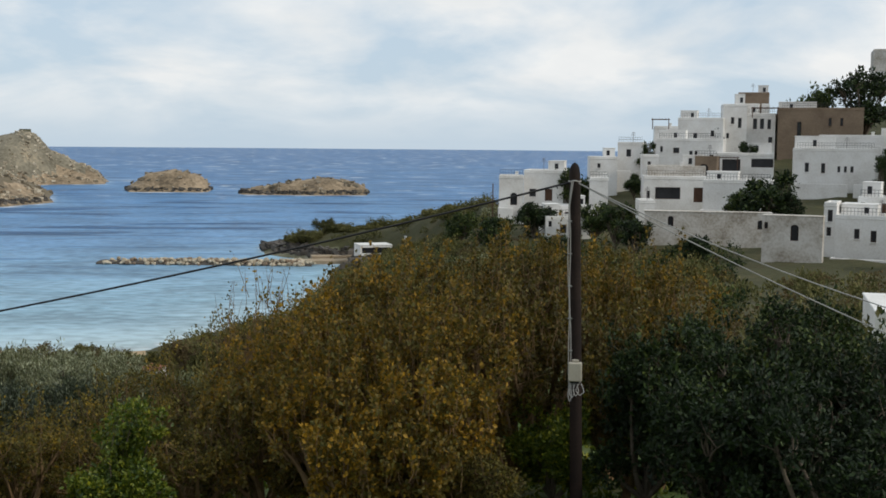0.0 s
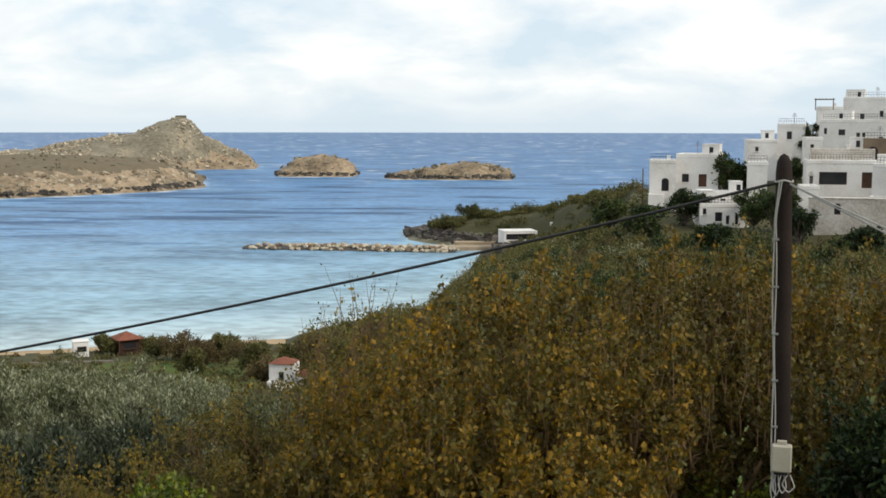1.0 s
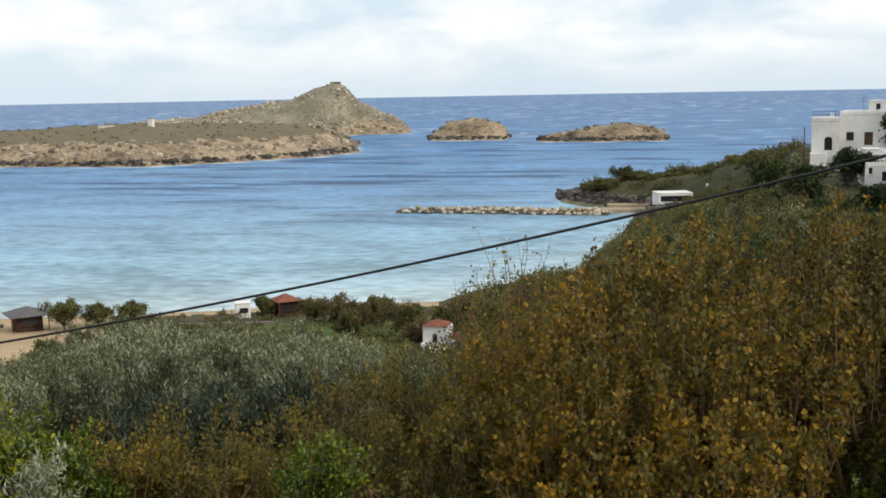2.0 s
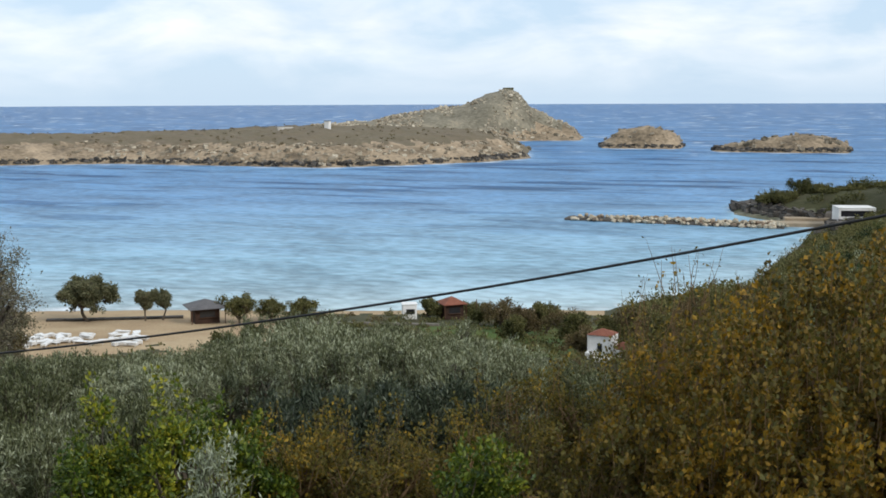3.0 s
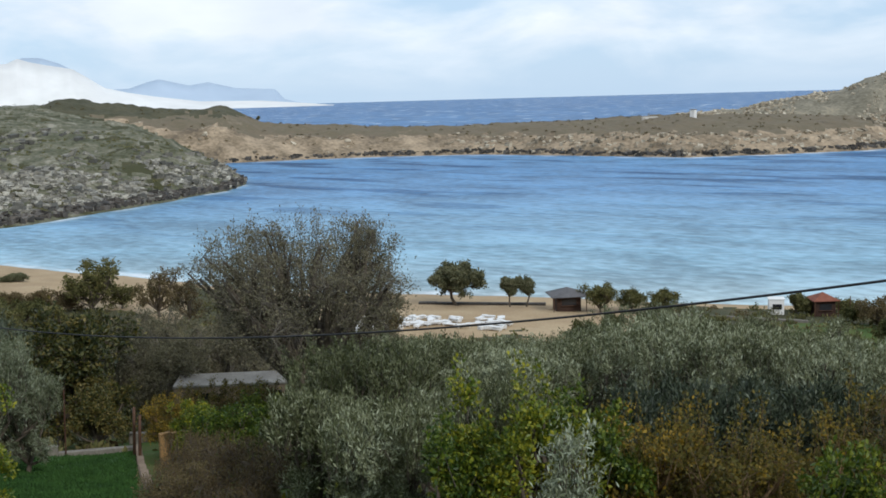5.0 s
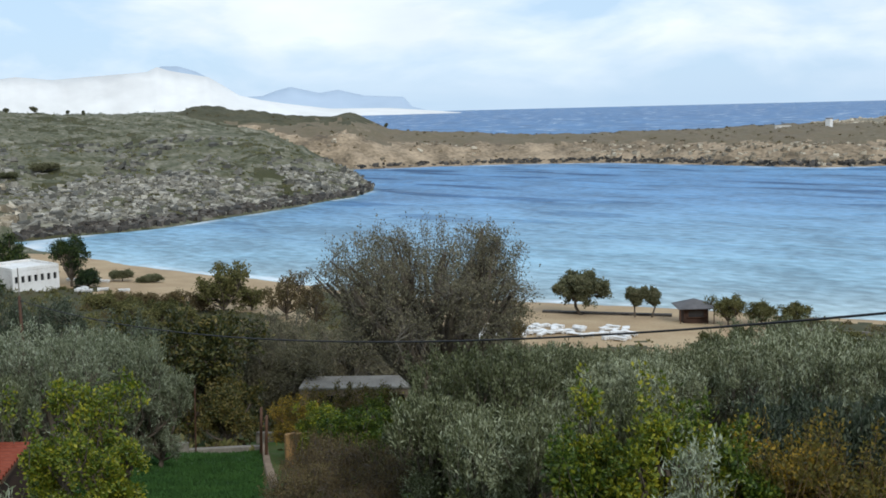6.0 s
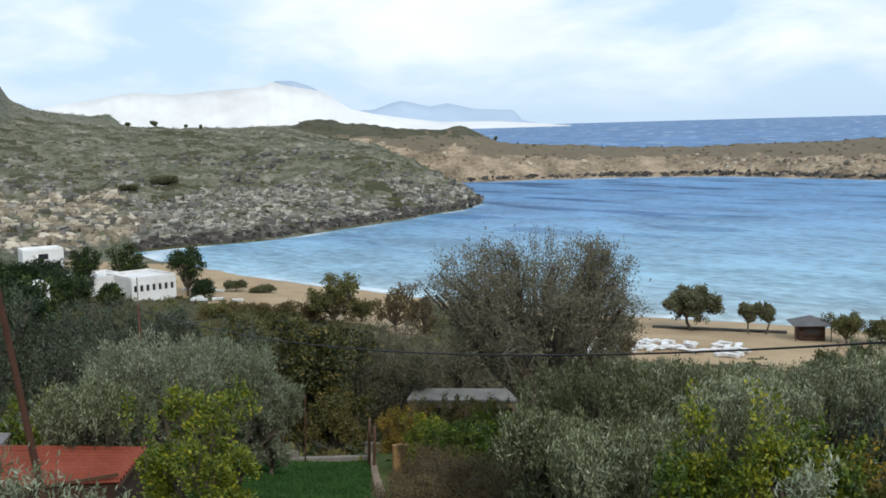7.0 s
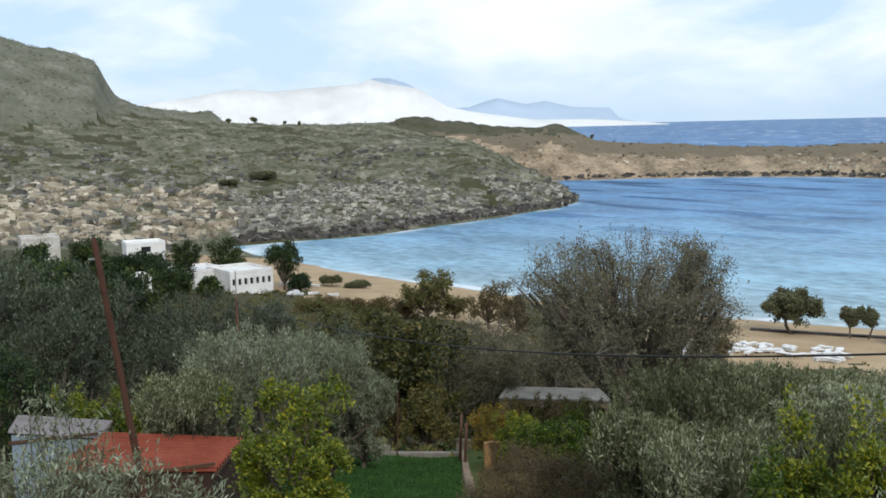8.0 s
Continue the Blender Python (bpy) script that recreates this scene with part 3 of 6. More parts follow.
def build_ground():
    bearings = np.concatenate([np.arange(-180, -40, 4.0), np.arange(-40, 0, 0.5), np.arange(0, 86, 0.22), np.arange(86, 179, 4.0), [180.0]])
    radii = np.concatenate([[0.001, 2, 4, 6, 8, 10], np.arange(12, 60, 1.2), np.arange(60, 260, 2.0), np.arange(260, 450, 2.6), np.arange(450, 600, 3.2),
                            np.arange(600, 720, 3.6), np.arange(720, 1000, 6.0), np.geomspace(1000, 4950, 20)])
    x, y, faces = polar_sheet(bearings, radii)
    z, kind = heights(x, y)
    fk = kind[faces[:, 0]]
    ob = mesh_object("ground", np.stack([x, y, z], 1), faces, [GRASS, SAND, TAN_ROCK, GREY_ROCK, PLATEAU, SCRUB_EARTH, FAR_ROCK, MOUND, HILL], None, fk, True)
    tagged(ob, "rocky coastal hillside with dry scrub, sand beach and bare headlands", "ground", kind="structure")


def build_sea():
    bearings = np.concatenate([np.arange(-60, -8, 2.0), np.arange(-8, 86, 0.3), np.arange(86, 121, 3.0)])
    radii = np.concatenate([np.arange(150, 450, 3.0), np.arange(450, 870, 3.5), np.geomspace(870, 4950, 40)])
    x, y, faces = polar_sheet(bearings, radii)
    z, _ = heights(x, y)
    r = np.hypot(x, y)
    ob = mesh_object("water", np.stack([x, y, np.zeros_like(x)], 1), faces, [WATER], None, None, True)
    depth = np.clip(-z / 12, 0, 1) * 0.35 + np.clip((r - 170) / 500, 0, 1) * 0.45 + np.clip((r - 650) / 1500, 0, 1) * 0.2
    surf = np.clip(1.2 - np.abs(z + 0.1) / np.where(r > 290, 0.8, 0.1), 0, 1) * np.clip(np.where(r > 290, 0.25, 0.4) + hash_noise(x / 6, y / 6, 12), 0, 1)
    for key, values in (("depth", depth), ("surf", surf)):
        ob.data.attributes.new(key, "FLOAT", "POINT").data.foreach_set("value", values.astype(np.float32))
    tagged(ob, "wind-ruffled blue sea, pale turquoise over the shallows", "sea", kind="structure")


def far_range(name, label, profile, dist, depth, mat):
    """A distant mountain range as a closed ridge."""
    bs = np.arange(profile[0][0], profile[-1][0], 0.12)
    el = np.interp(bs, [p[0] for p in profile], [p[1] for p in profile])
    rows = []
    for f, back in ((0.0, 0.0), (0.45, 0.22), (0.8, 0.42), (1.0, 0.55), (0.5, 0.8), (0.0, 1.0)):
        d = dist + depth * back
        top = np.maximum(EYE_Z + (dist + depth * 0.55) * np.tan(np.radians(el)), 1.0)
        jag = 1 + 0.09 * (hash_noise(bs * 0.9, bs * 0 + back * 2, 21) + hash_noise(bs * 2.6, bs * 0 + back * 3, 22))
        z = top * f * (jag if 0 < f < 1 else 1) - (2 if f == 0 else 0)
        rows.append(np.stack([-d * np.sin(np.radians(bs)), d * np.cos(np.radians(bs)), z], 1))
    v = np.stack(rows, 1).reshape(-1, 3)
    nr = len(rows)
    i, j = np.meshgrid(np.arange(len(bs) - 1), np.arange(nr - 1), indexing="ij")
    a = (i * nr + j).ravel()
    tagged(mesh_object(name, v, np.stack([a, a + 1, a + nr + 1, a + nr], 1), [mat], None, None, True), label, "mountains", kind="structure")


build_ground()
build_sea()
far_range("backdrop_white_range", "brilliant white mountains far across the water, sunlight in their colour",
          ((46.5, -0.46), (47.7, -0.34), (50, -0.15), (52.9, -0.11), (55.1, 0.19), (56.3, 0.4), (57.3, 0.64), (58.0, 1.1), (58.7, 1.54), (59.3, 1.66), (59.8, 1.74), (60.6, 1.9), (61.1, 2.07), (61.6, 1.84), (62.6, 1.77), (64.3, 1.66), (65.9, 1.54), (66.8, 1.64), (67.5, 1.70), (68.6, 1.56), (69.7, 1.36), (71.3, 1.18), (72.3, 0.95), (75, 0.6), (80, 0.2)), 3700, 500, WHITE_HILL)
far_range("backdrop_blue_range", "pale blue mountains on the horizon, haze in their colour",
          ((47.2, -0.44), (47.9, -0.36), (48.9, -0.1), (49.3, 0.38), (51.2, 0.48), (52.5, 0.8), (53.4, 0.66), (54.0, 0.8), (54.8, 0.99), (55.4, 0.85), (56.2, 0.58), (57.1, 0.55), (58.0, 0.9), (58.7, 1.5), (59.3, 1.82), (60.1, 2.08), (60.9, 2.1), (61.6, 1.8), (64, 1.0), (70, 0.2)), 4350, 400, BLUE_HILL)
# ---- growing things ----


def thing(name, location, label, category, group="", turn=0.0):
    ob = new(name)
    ob.empty_display_size = 0.3
    ob.matrix_world = pose(*location, 0, 0, turn)
    return tagged(ob, label, category, group)


def unit(v):
    return v / np.maximum(np.linalg.norm(v, axis=-1, keepdims=True), 1e-9)


def tubes(paths, sides):
    """Joined tapered tubes; each path is (points, radii)."""
    vs, fs, base = [], [], 0
    ang = np.arange(sides) * 2 * np.pi / sides
    for pts, rad in paths:
        pts, rad = np.asarray(pts, float), np.asarray(rad, float)
        t = unit(np.gradient(pts, axis=0))
        ref = np.where(np.abs(t[:, 2:3]) > 0.9, np.array([[1.0, 0, 0]]), np.array([[0, 0, 1.0]]))
        a = unit(np.cross(t, ref))
        b = np.cross(t, a)
        ring = pts[:, None] + rad[:, None, None] * (np.cos(ang)[None, :, None] * a[:, None] + np.sin(ang)[None, :, None] * b[:, None])
        n = len(pts)
        vs.append(ring.reshape(-1, 3))
        i, j = np.meshgrid(np.arange(n - 1), np.arange(sides), indexing="ij")
        p, q = (i * sides + j).ravel(), (i * sides + (j + 1) % sides).ravel()
        fs.append(np.stack([p, q, q + sides, p + sides], 1) + base)
        base += n * sides
    return np.concatenate(vs), np.concatenate(fs)


def twig_tubes(pts, rad, sides=3):
    """Many short tubes with the same number of points, at once."""
    pts, rad = np.asarray(pts, float), np.asarray(rad, float)
    ang = np.arange(sides) * 2 * np.pi / sides
    t = unit(np.gradient(pts, axis=1))
    ref = np.where(np.abs(t[..., 2:3]) > 0.9, np.array([1.0, 0, 0]), np.array([0, 0, 1.0]))
    a = unit(np.cross(t, ref))
    b = np.cross(t, a)
    ring = pts[:, :, None] + rad[:, :, None, None] * (np.cos(ang)[:, None] * a[:, :, None] + np.sin(ang)[:, None] * b[:, :, None])
    n, m = pts.shape[:2]
    i, j = np.meshgrid(np.arange(m - 1), np.arange(sides), indexing="ij")
    p, q = (i * sides + j).ravel(), (i * sides + (j + 1) % sides).ravel()
    f = np.stack([p, q, q + sides, p + sides], 1)
    return ring.reshape(-1, 3), (f[None] + (np.arange(n) * m * sides)[:, None, None]).reshape(-1, 4)


def bent(p, q, r0, r1, rng, sag=0.12, n=4):
    p, q = np.asarray(p, float), np.asarray(q, float)
    s = np.linspace(0, 1, n)[:, None]
    off = rng.normal(0, 1, 3) * np.linalg.norm(q - p) * sag
    return p + (q - p) * s + off * (s * (1 - s) * 2), np.linspace(r0, r1, n)


def leaves(points, ways, length, width, rng, tilt=0.7):
    """Folded four-cornered leaves, one island each."""
    n = len(points)
    d = unit(ways + rng.normal(0, tilt, (n, 3)))
    s = unit(np.cross(d, rng.normal(0, 1, (n, 3))))
    up = np.cross(s, d)
    size = rng.uniform(0.6, 1.25, (n, 1))
    L, W = length * size, width * size
    v = np.stack([points, points + d * L * 0.5 + s * W * 0.5 + up * W * 0.15, points + d * L, points + d * L * 0.5 - s * W * 0.5 + up * W * 0.15], 1)
    return v.reshape(-1, 3), np.arange(4 * n).reshape(-1, 4)


STYLES = {
    # leaf material, bark, leaf length, width, leaves, twigs, clear trunk share, upward pull, shoots
    "autumn": (LEAF_AUTUMN, SHOOT, 0.105, 0.08, 9000, 200, 0.12, 0.9, 90),
    "thicket": (LEAF_MIXED, SHOOT, 0.085, 0.055, 9500, 240, 0.03, 0.9, 30),
    "shoots": (LEAF_MIXED, SHOOT, 0.10, 0.065, 2400, 120, 0.02, 1.4, 60),
    "brown_thicket": (LEAF_BROWN, BARK, 0.07, 0.03, 9000, 500, 0.02, 0.6, 60),
    "silver_olive": (LEAF_SPRIG, BARK, 0.12, 0.032, 26000, 190, 0.1, 0.9, 220),
    "olive": (LEAF_OLIVE, BARK, 0.125, 0.032, 26000, 190, 0.15, 0.8, 190),
    "citrus": (LEAF_CITRUS, BARK, 0.10, 0.06, 22000, 260, 0.08, 0.5, 10),
    "dark": (LEAF_DARK, BARK, 0.125, 0.065, 14000, 260, 0.1, 0.4, 8),
    "great_tamarisk": (LEAF_TAMARISK, GREY_BARK, 0.12, 0.05, 44000, 1800, 0.46, 0.5, 160),
    "carob": (LEAF_CAROB, BARK, 0.15, 0.08, 16000, 260, 0.1, 0.4, 8),
    "dusky_olive": (LEAF_DUSKY, BARK, 0.16, 0.05, 18000, 260, 0.1, 0.6, 60),
    "wand": (LEAF_MIXED, SHOOT, 0.10, 0.065, 240, 8, 0.35, 1.6, 7),
    "tamarisk": (LEAF_TAMARISK, GREY_BARK, 0.17, 0.06, 26000, 1300, 0.1, 0.4, 6),
    "shore": (LEAF_SHORE, BARK, 0.27, 0.13, 12000, 200, 0.32, 0.3, 0),
    "shore_low": (LEAF_SCRUB, BARK, 0.30, 0.14, 4600, 200, 0.02, 0.3, 0),
    "sprig": (LEAF_SPRIG, BARK, 0.10, 0.024, 4000, 60, 0.1, 1.6, 44),
    "shore_brown": (LEAF_BROWN, BARK, 0.28, 0.12, 4200, 220, 0.02, 0.3, 0),
    "pine": (LEAF_DARK, BARK, 0.45, 0.15, 4800, 200, 0.06, 0.3, 0),
    "village_dark": (LEAF_DARK, BARK, 0.38, 0.2, 4200, 160, 0.06, 0.3, 0),
    "far_olive": (LEAF_OLIVE, BARK, 0.16, 0.05, 12000, 260, 0.12, 0.6, 16),
}


def tree(style, bearing, dist, top, radius, label, name="tree", seed=None, tall=1.0, sink=0.0):
    """One tree or bush. top: elevation of its tip seen from the terrace."""
    leaf_m, bark_m, ll, lw, n_leaf, n_twig, clear, pull, n_shoot = STYLES[style]
    rng = np.random.default_rng(int(abs(bearing) * 131 + dist * 17 + (7 if bearing < 0 else 0)) if seed is None else seed)
    base = spot(bearing, dist)
    h = max(level(top, dist) - base.z, 0.8)
    ob = thing(name, base, label, "bush" if h < 3 else "tree")
    z0 = h * clear
    grown = max(1.0, radius / 2.3) if "tamarisk" not in style else 1.0
    ll, lw = ll * grown * (1.25 if 40 < dist < 100 and style in ("olive", "silver_olive", "dark") else 1.0), lw * grown
    mid, half = (h + z0) / 2, (h - z0) / 2
    R = radius * (1.22 if dist > 100 else 1.1)
    lumps = [((0, 0, mid), R * (0.5 if "tamarisk" not in style else 0.4), half * 0.8)]
    for k in range(15 if "tamarisk" not in style else 40 if style == "great_tamarisk" else 28):
        a = k * 2.4 + rng.uniform(-0.4, 0.4)
        f = rng.uniform(0.35, 0.84) if style != "great_tamarisk" else 0.9 * rng.uniform(0.05, 1.0) ** 0.5
        zz = mid + half * rng.uniform(-0.62, 0.68) * (1.0 if f < 0.6 else 0.75) + (0.2 * half * (1 - 2 * f) if style == "great_tamarisk" else 0)
        r = R * rng.uniform(0.2, 0.34)
        lumps.append(((R * f * np.cos(a), R * f * np.sin(a), zz), r, min(r * 1.15, half * 0.75)))
    fork = np.array([rng.normal(0, 0.05) * h, rng.normal(0, 0.05) * h, max(z0, 0.12 * h) if style != "great_tamarisk" else 0.26 * h])
    thick = (0.022 * h + 0.03 * R) * (0.2 if style == "wand" else 1.0)
    woody = [bent((0, 0, -0.25), fork, thick, thick * 0.75, rng, 0.1)]
    twigs, ends, ways = [], [], []
    share = np.array([l[1] ** 2 for l in lumps])
    counts = np.maximum((share / share.sum() * n_twig).astype(int), 5)
    for (c, r, rz), cnt in zip(lumps, counts):
        c = np.array(c)
        woody.append(bent(fork, c, thick * 0.55, thick * 0.2, rng, 0.12, 5))
        nodes = [c + rng.normal(0, 0.33, 3) * np.array([r, r, rz]) for _ in range(4)]
        for nd in nodes:
            woody.append(bent(c * 0.75 + fork * 0.25, nd, thick * 0.22, thick * 0.1, rng, 0.15))
        for k in range(cnt):
            d = unit(rng.normal(0, 1, 3) + np.array([0, 0, 0.25]))
            e = c + d * np.array([r, r, rz]) * rng.uniform(0.55, 1.0) ** 0.5 * rng.uniform(0.82, 1.12)
            e[2] = min(max(e[2], 0.05 * h), h * rng.uniform(0.93, 1.0))
            nd = nodes[k % 4]
            way = e - nd
            way = way + np.array([0, 0, pull * np.linalg.norm(way) * 0.5])
            pts, rad = bent(nd, e, min(thick * 0.07, 0.012) + 0.002, 0.003, rng, 0.15)
            twigs.append((pts, rad))
            ends.append(pts)
            ways.append(unit(way))
    for k in range(n_shoot):
        a, f = rng.uniform(0, 2 * np.pi), np.sqrt(rng.uniform(0, 1)) * 0.85
        p = np.array([R * f * np.cos(a), R * f * np.sin(a), mid + half * np.sqrt(max(0, 1 - f * f)) * rng.uniform(0.15, 0.8)])
        ln = min(h, 5.0) * rng.uniform(0.12, 0.3)
        q = p + np.array([rng.normal(0, 0.16), rng.normal(0, 0.16), 1.0]) * ln
        over = 1.13 if style == "autumn" else 1.04
        if q[2] > h * over:
            q[2] = h * rng.uniform(0.95, over)
        pts, rad = bent(p, q, 0.006 + 0.0002 * dist, 0.003, rng, 0.08)
        twigs.append((pts, rad))
        ends.append(pts)
        ways.append(unit(q - p))
    ends, ways = np.array(ends), np.array(ways)
    which = rng.integers(0, len(ends), n_leaf)
    s = rng.uniform(0.25, 1.0, n_leaf) ** 0.7 * (ends.shape[1] - 1)
    i = np.minimum(s.astype(int), ends.shape[1] - 2)
    p = ends[which, i] + (ends[which, i + 1] - ends[which, i]) * (s - i)[:, None]
    spread = (0.02 + 0.012 * R + ll * 0.45) * (0.7 if style in ("olive", "silver_olive", "autumn") else 1.0)
    p = p + rng.normal(0, spread, p.shape) * np.array([1, 1, 0.8])
    v, f = tubes(woody, 6)
    tv, tf = twig_tubes([t[0] for t in twigs], [t[1] for t in twigs])
    mesh_object("trunk", v, f, [BARK if style == "great_tamarisk" else bark_m], ob, None, True)
    tagged(mesh_object("twigwork", tv, tf, [bark_m], ob, None, True), kind="stuff")
    v, f = leaves(p, ways[which], ll, lw, rng, 0.75 if "olive" not in style else 0.45)
    mesh_object("crown", v, f, [leaf_m], ob)
    return ob


AUTUMN = "half-bare tree with yellow-brown autumn leaves and upright shoots"
for b, d, e, r in ((1.5, 21.5, -7.6, 2.1), (-3.0, 22.5, -6.3, 2.1), (-7.0, 23, -5.6, 2.1), (-11.2, 23, -6.2, 2.1), (-14.2, 22, -8.2, 1.8), (4.8, 21, -8.9, 1.6),
                   (8.0, 20.5, -11.0, 1.5), (-1.0, 18.5, -10.5, 1.8), (3.6, 18, -12.2, 1.9), (-4.8, 20, -9.8, 1.7), (-12.3, 19.5, -11.5, 1.5), (7.5, 17.5, -15.0, 1.5), (0.5, 16, -16, 1.4), (11.3, 23, -13.0, 1.5), (12.3, 18.5, -16.2, 1.4), (6.2, 15.5, -19.4, 1.1), (2.6, 15, -20.2, 1.1)):
    tree("autumn", b, d, e, r, AUTUMN)
THICKET = "tangled brown-leaved bush on the garden slope"
for b, d, e, r in ((15.0, 22.5, -13.0, 1.8), (19.0, 23, -14.2, 1.8), (23.0, 21, -16.0, 1.6), (27.5, 20.5, -15.6, 1.6), (31.2, 21, -15.8, 1.4), (17.5, 18.5, -17, 1.5), (-2.0, 15.5, -20.2, 1.1)):
    tree("thicket", b, d, e, r, THICKET)
for b, d, e, r in ((51.2, 52, -13.8, 1.6), (53.6, 53, -13.7, 1.6), (55.4, 51, -14.2, 1.2)):
    tree("thicket", b, d, e, r, THICKET)
for b, d, e, r in ((9.8, 25, -9.6, 0.8), (12.6, 26, -10.2, 1.0)):
    tree("shoots", b, d, e, r, "bush of bare reddish shoots with a few leaves")
for b, d, e, r in ((53.0, 34, -16.4, 1.7), (50.2, 33, -16.8, 1.5), (55.0, 31, -17.6, 1.1), (51.8, 29, -18.2, 1.3), (54.2, 38, -16.2, 1.2)):
    tree("brown_thicket", b, d, e, r, "tangled grey-brown leafless thicket beside the lawn")
EVERGREEN = "dense dark green evergreen tree beside the terrace"
for b, d, e, r in ((-14.8, 18, -12.4, 1.5), (-18.0, 18.5, -10.2, 2.0), (-21.8, 19.5, -9.1, 2.1), (-25.6, 19.5, -10.0, 2.0), (-29.5, 18, -12.0, 2.0), (-20.0, 15.5, -15.2, 1.6), (-26.5, 15, -15.2, 1.6)):
    tree("dark", b, d, e, r, EVERGREEN)
tree("carob", 60.4, 61, -9.7, 4.2, "dark green carob tree with bronze new leaves")
tree("carob", 58.6, 57.5, -13.0, 1.7, "small dark green tree beside the lawn")
tree("dark", 79.2, 40, -9.6, 2.0, "dark green tree behind the sheds")
OLIVE = "silver-green olive tree with upright sprays"
for b, d, e, r in ((29.6, 33, -11.6, 2.5), (25.5, 31, -12.1, 2.3), (21.5, 30, -12.6, 2.0), (17.8, 32, -13.6, 1.7), (31.0, 40, -11.1, 2.4), (34.4, 37, -12.3, 2.0), (37.8, 31, -13.2, 1.8),
                   (42.3, 33, -12.5, 2.2), (45.8, 29, -12.7, 1.9), (48.2, 27, -14.8, 1.2), (40.0, 25, -14.8, 1.6), (44.5, 23.5, -15.8, 1.4), 
                   (70.6, 34, -12.2, 1.5), (37.5, 46, -12.5, 2.2), (41.5, 48, -12.5, 2.2)):
    tree("olive", b, d, e, r, OLIVE)
for b, d, e, r in ((67.6, 38, -10.3, 2.3), (64.2, 46, -10.8, 2.4), (62.0, 47, -12.9, 1.4), (69.6, 36, -12.4, 1.4)):
    tree("silver_olive", b, d, e, r, "pale silver olive tree with long upright sprays")
for b, d, e, r in ((35.0, 13.5, -17.0, 0.35), (78.0, 14, -13.3, 0.95), (77.0, 12.6, -15.6, 0.7), (75.9, 13.5, -15.4, 0.55), (73.2, 13.2, -15.9, 0.45), (70.2, 13, -17.2, 0.4)):
    tree("sprig", b, d, e, r, "young olive tree with long pale sprays below the terrace")
for b, d, e, r in ((26.5, 25.5, -14.6, 1.6), (30.2, 25, -14.8, 1.4), (22.4, 26, -14.6, 1.4), (78.5, 58, -5.9, 3.3), (75.6, 62, -6.6, 3.2), (72.6, 62, -8.4, 2.8), (69.6, 72, -7.9, 3.0), (66.6, 76, -8.6, 2.8), (76.5, 50, -8.6, 2.6), (71.0, 52, -9.8, 2.4), (63.5, 70, -9.6, 2.6), (79.5, 70, -5.4, 3.0)):
    tree("dusky_olive", b, d, e, r, "dusky grey-green olive tree in the lower garden")
for b, d, e, r in ((30.2, 62, -11.3, 2.2), (26.5, 58, -11.5, 2.2), (22.5, 90, -11.2, 2.4), (26.0, 95, -10.9, 2.0)):
    tree("far_olive", b, d, e, r, "grey-green olive tree in the lower garden")
for b, d, e in ((11.9, 25, -7.3), (10.6, 25.5, -7.5), (13.4, 24.5, -9.2), (9.3, 25, -8.4)):
    tree("wand", b, d, e, 0.3, "thin bare shoot with a few leaves at its tip")
for b, d, e, r in ((65.3, 25, -12.4, 1.6), (37.2, 20, -13.9, 1.45), (34.0, 20.5, -14.9, 1.0), (40.3, 19.5, -16.4, 0.8), (21.8, 17, -17.3, 0.9), (-8.0, 19, -17.0, 0.9)):
    tree("citrus", b, d, e, r, "bushy lemon tree with yellow-green leaves")
for b, d, e, r in ((52.4, 40, -15.0, 1.5), (54.0, 46, -14.6, 1.0), (50.4, 47, -14.4, 1.2), (76.0, 40, -12.2, 1.6), (72.6, 40, -12.2, 1.5)):
    tree("citrus", b, d, e, r, "low orange tree with glossy yellow-green leaves")
tree("great_tamarisk", 48.3, 49, -5.95, 4.5, "large half-bare grey-brown tree with fine twigs")
for b, d, e, r in ((54.6, 75, -9.9, 3.6), (57.4, 80, -9.8, 3.2), (52.4, 70, -10.4, 3.0), (50.0, 78, -9.6, 3.2), (43.8, 62, -11.9, 1.8), (55.6, 66, -11.2, 2.6)):
    tree("tamarisk", b, d, e, r, "bare brown thicket tree on the lower slope")
SHORE = "small round-headed tree at the back of the beach"
for b, d, e, r in ((40.6, 166, -8.5, 3.6), (38.0, 164, -9.15, 1.1), (37.2, 164, -9.1, 1.1), (63.3, 214, -7.6, 1.7), (62.0, 212, -7.95, 2.0)):
    tree("shore", b, d, e, r, SHORE)
for b, d, e, r in ((33.5, 158, -9.5, 2.4), (31.9, 160, -9.65, 1.7), (30.4, 157, -9.9, 1.8), (58.5, 166, -7.5, 3.6), (24.0, 162, -9.95, 0.9), (23.6, 160, -10.1, 1.0), (22.0, 165, -10.15, 1.3), (18.2, 142, -10.0, 1.6), (21.4, 150, -10.3, 1.2),
                   (14.6, 118, -10.6, 1.4), (57.2, 170, -8.5, 2.4), (60.3, 130, -9.2, 1.8), (16.6, 122, -10.7, 1.8), (12.2, 104, -10.4, 2.2), (9.6, 118, -9.4, 2.0), (19.8, 132, -10.8, 1.6), (28.0, 140, -11.2, 1.3), (25.6, 130, -11.5, 1.5), (23.0, 120, -11.8, 1.8), (33.0, 140, -11.2, 1.2), (7.0, 140, -8.6, 2.4), (5.0, 150, -7.3, 2.6), (62.6, 150, -9.2, 2.2), (34.4, 128, -11.5, 1.6), (61.6, 160, -9.1, 2.2), (63.0, 165, -9.0, 2.3), (64.4, 172, -8.6, 2.2)):
    tree("shore_low", b, d, e, r, "leafy green bush near the beach")
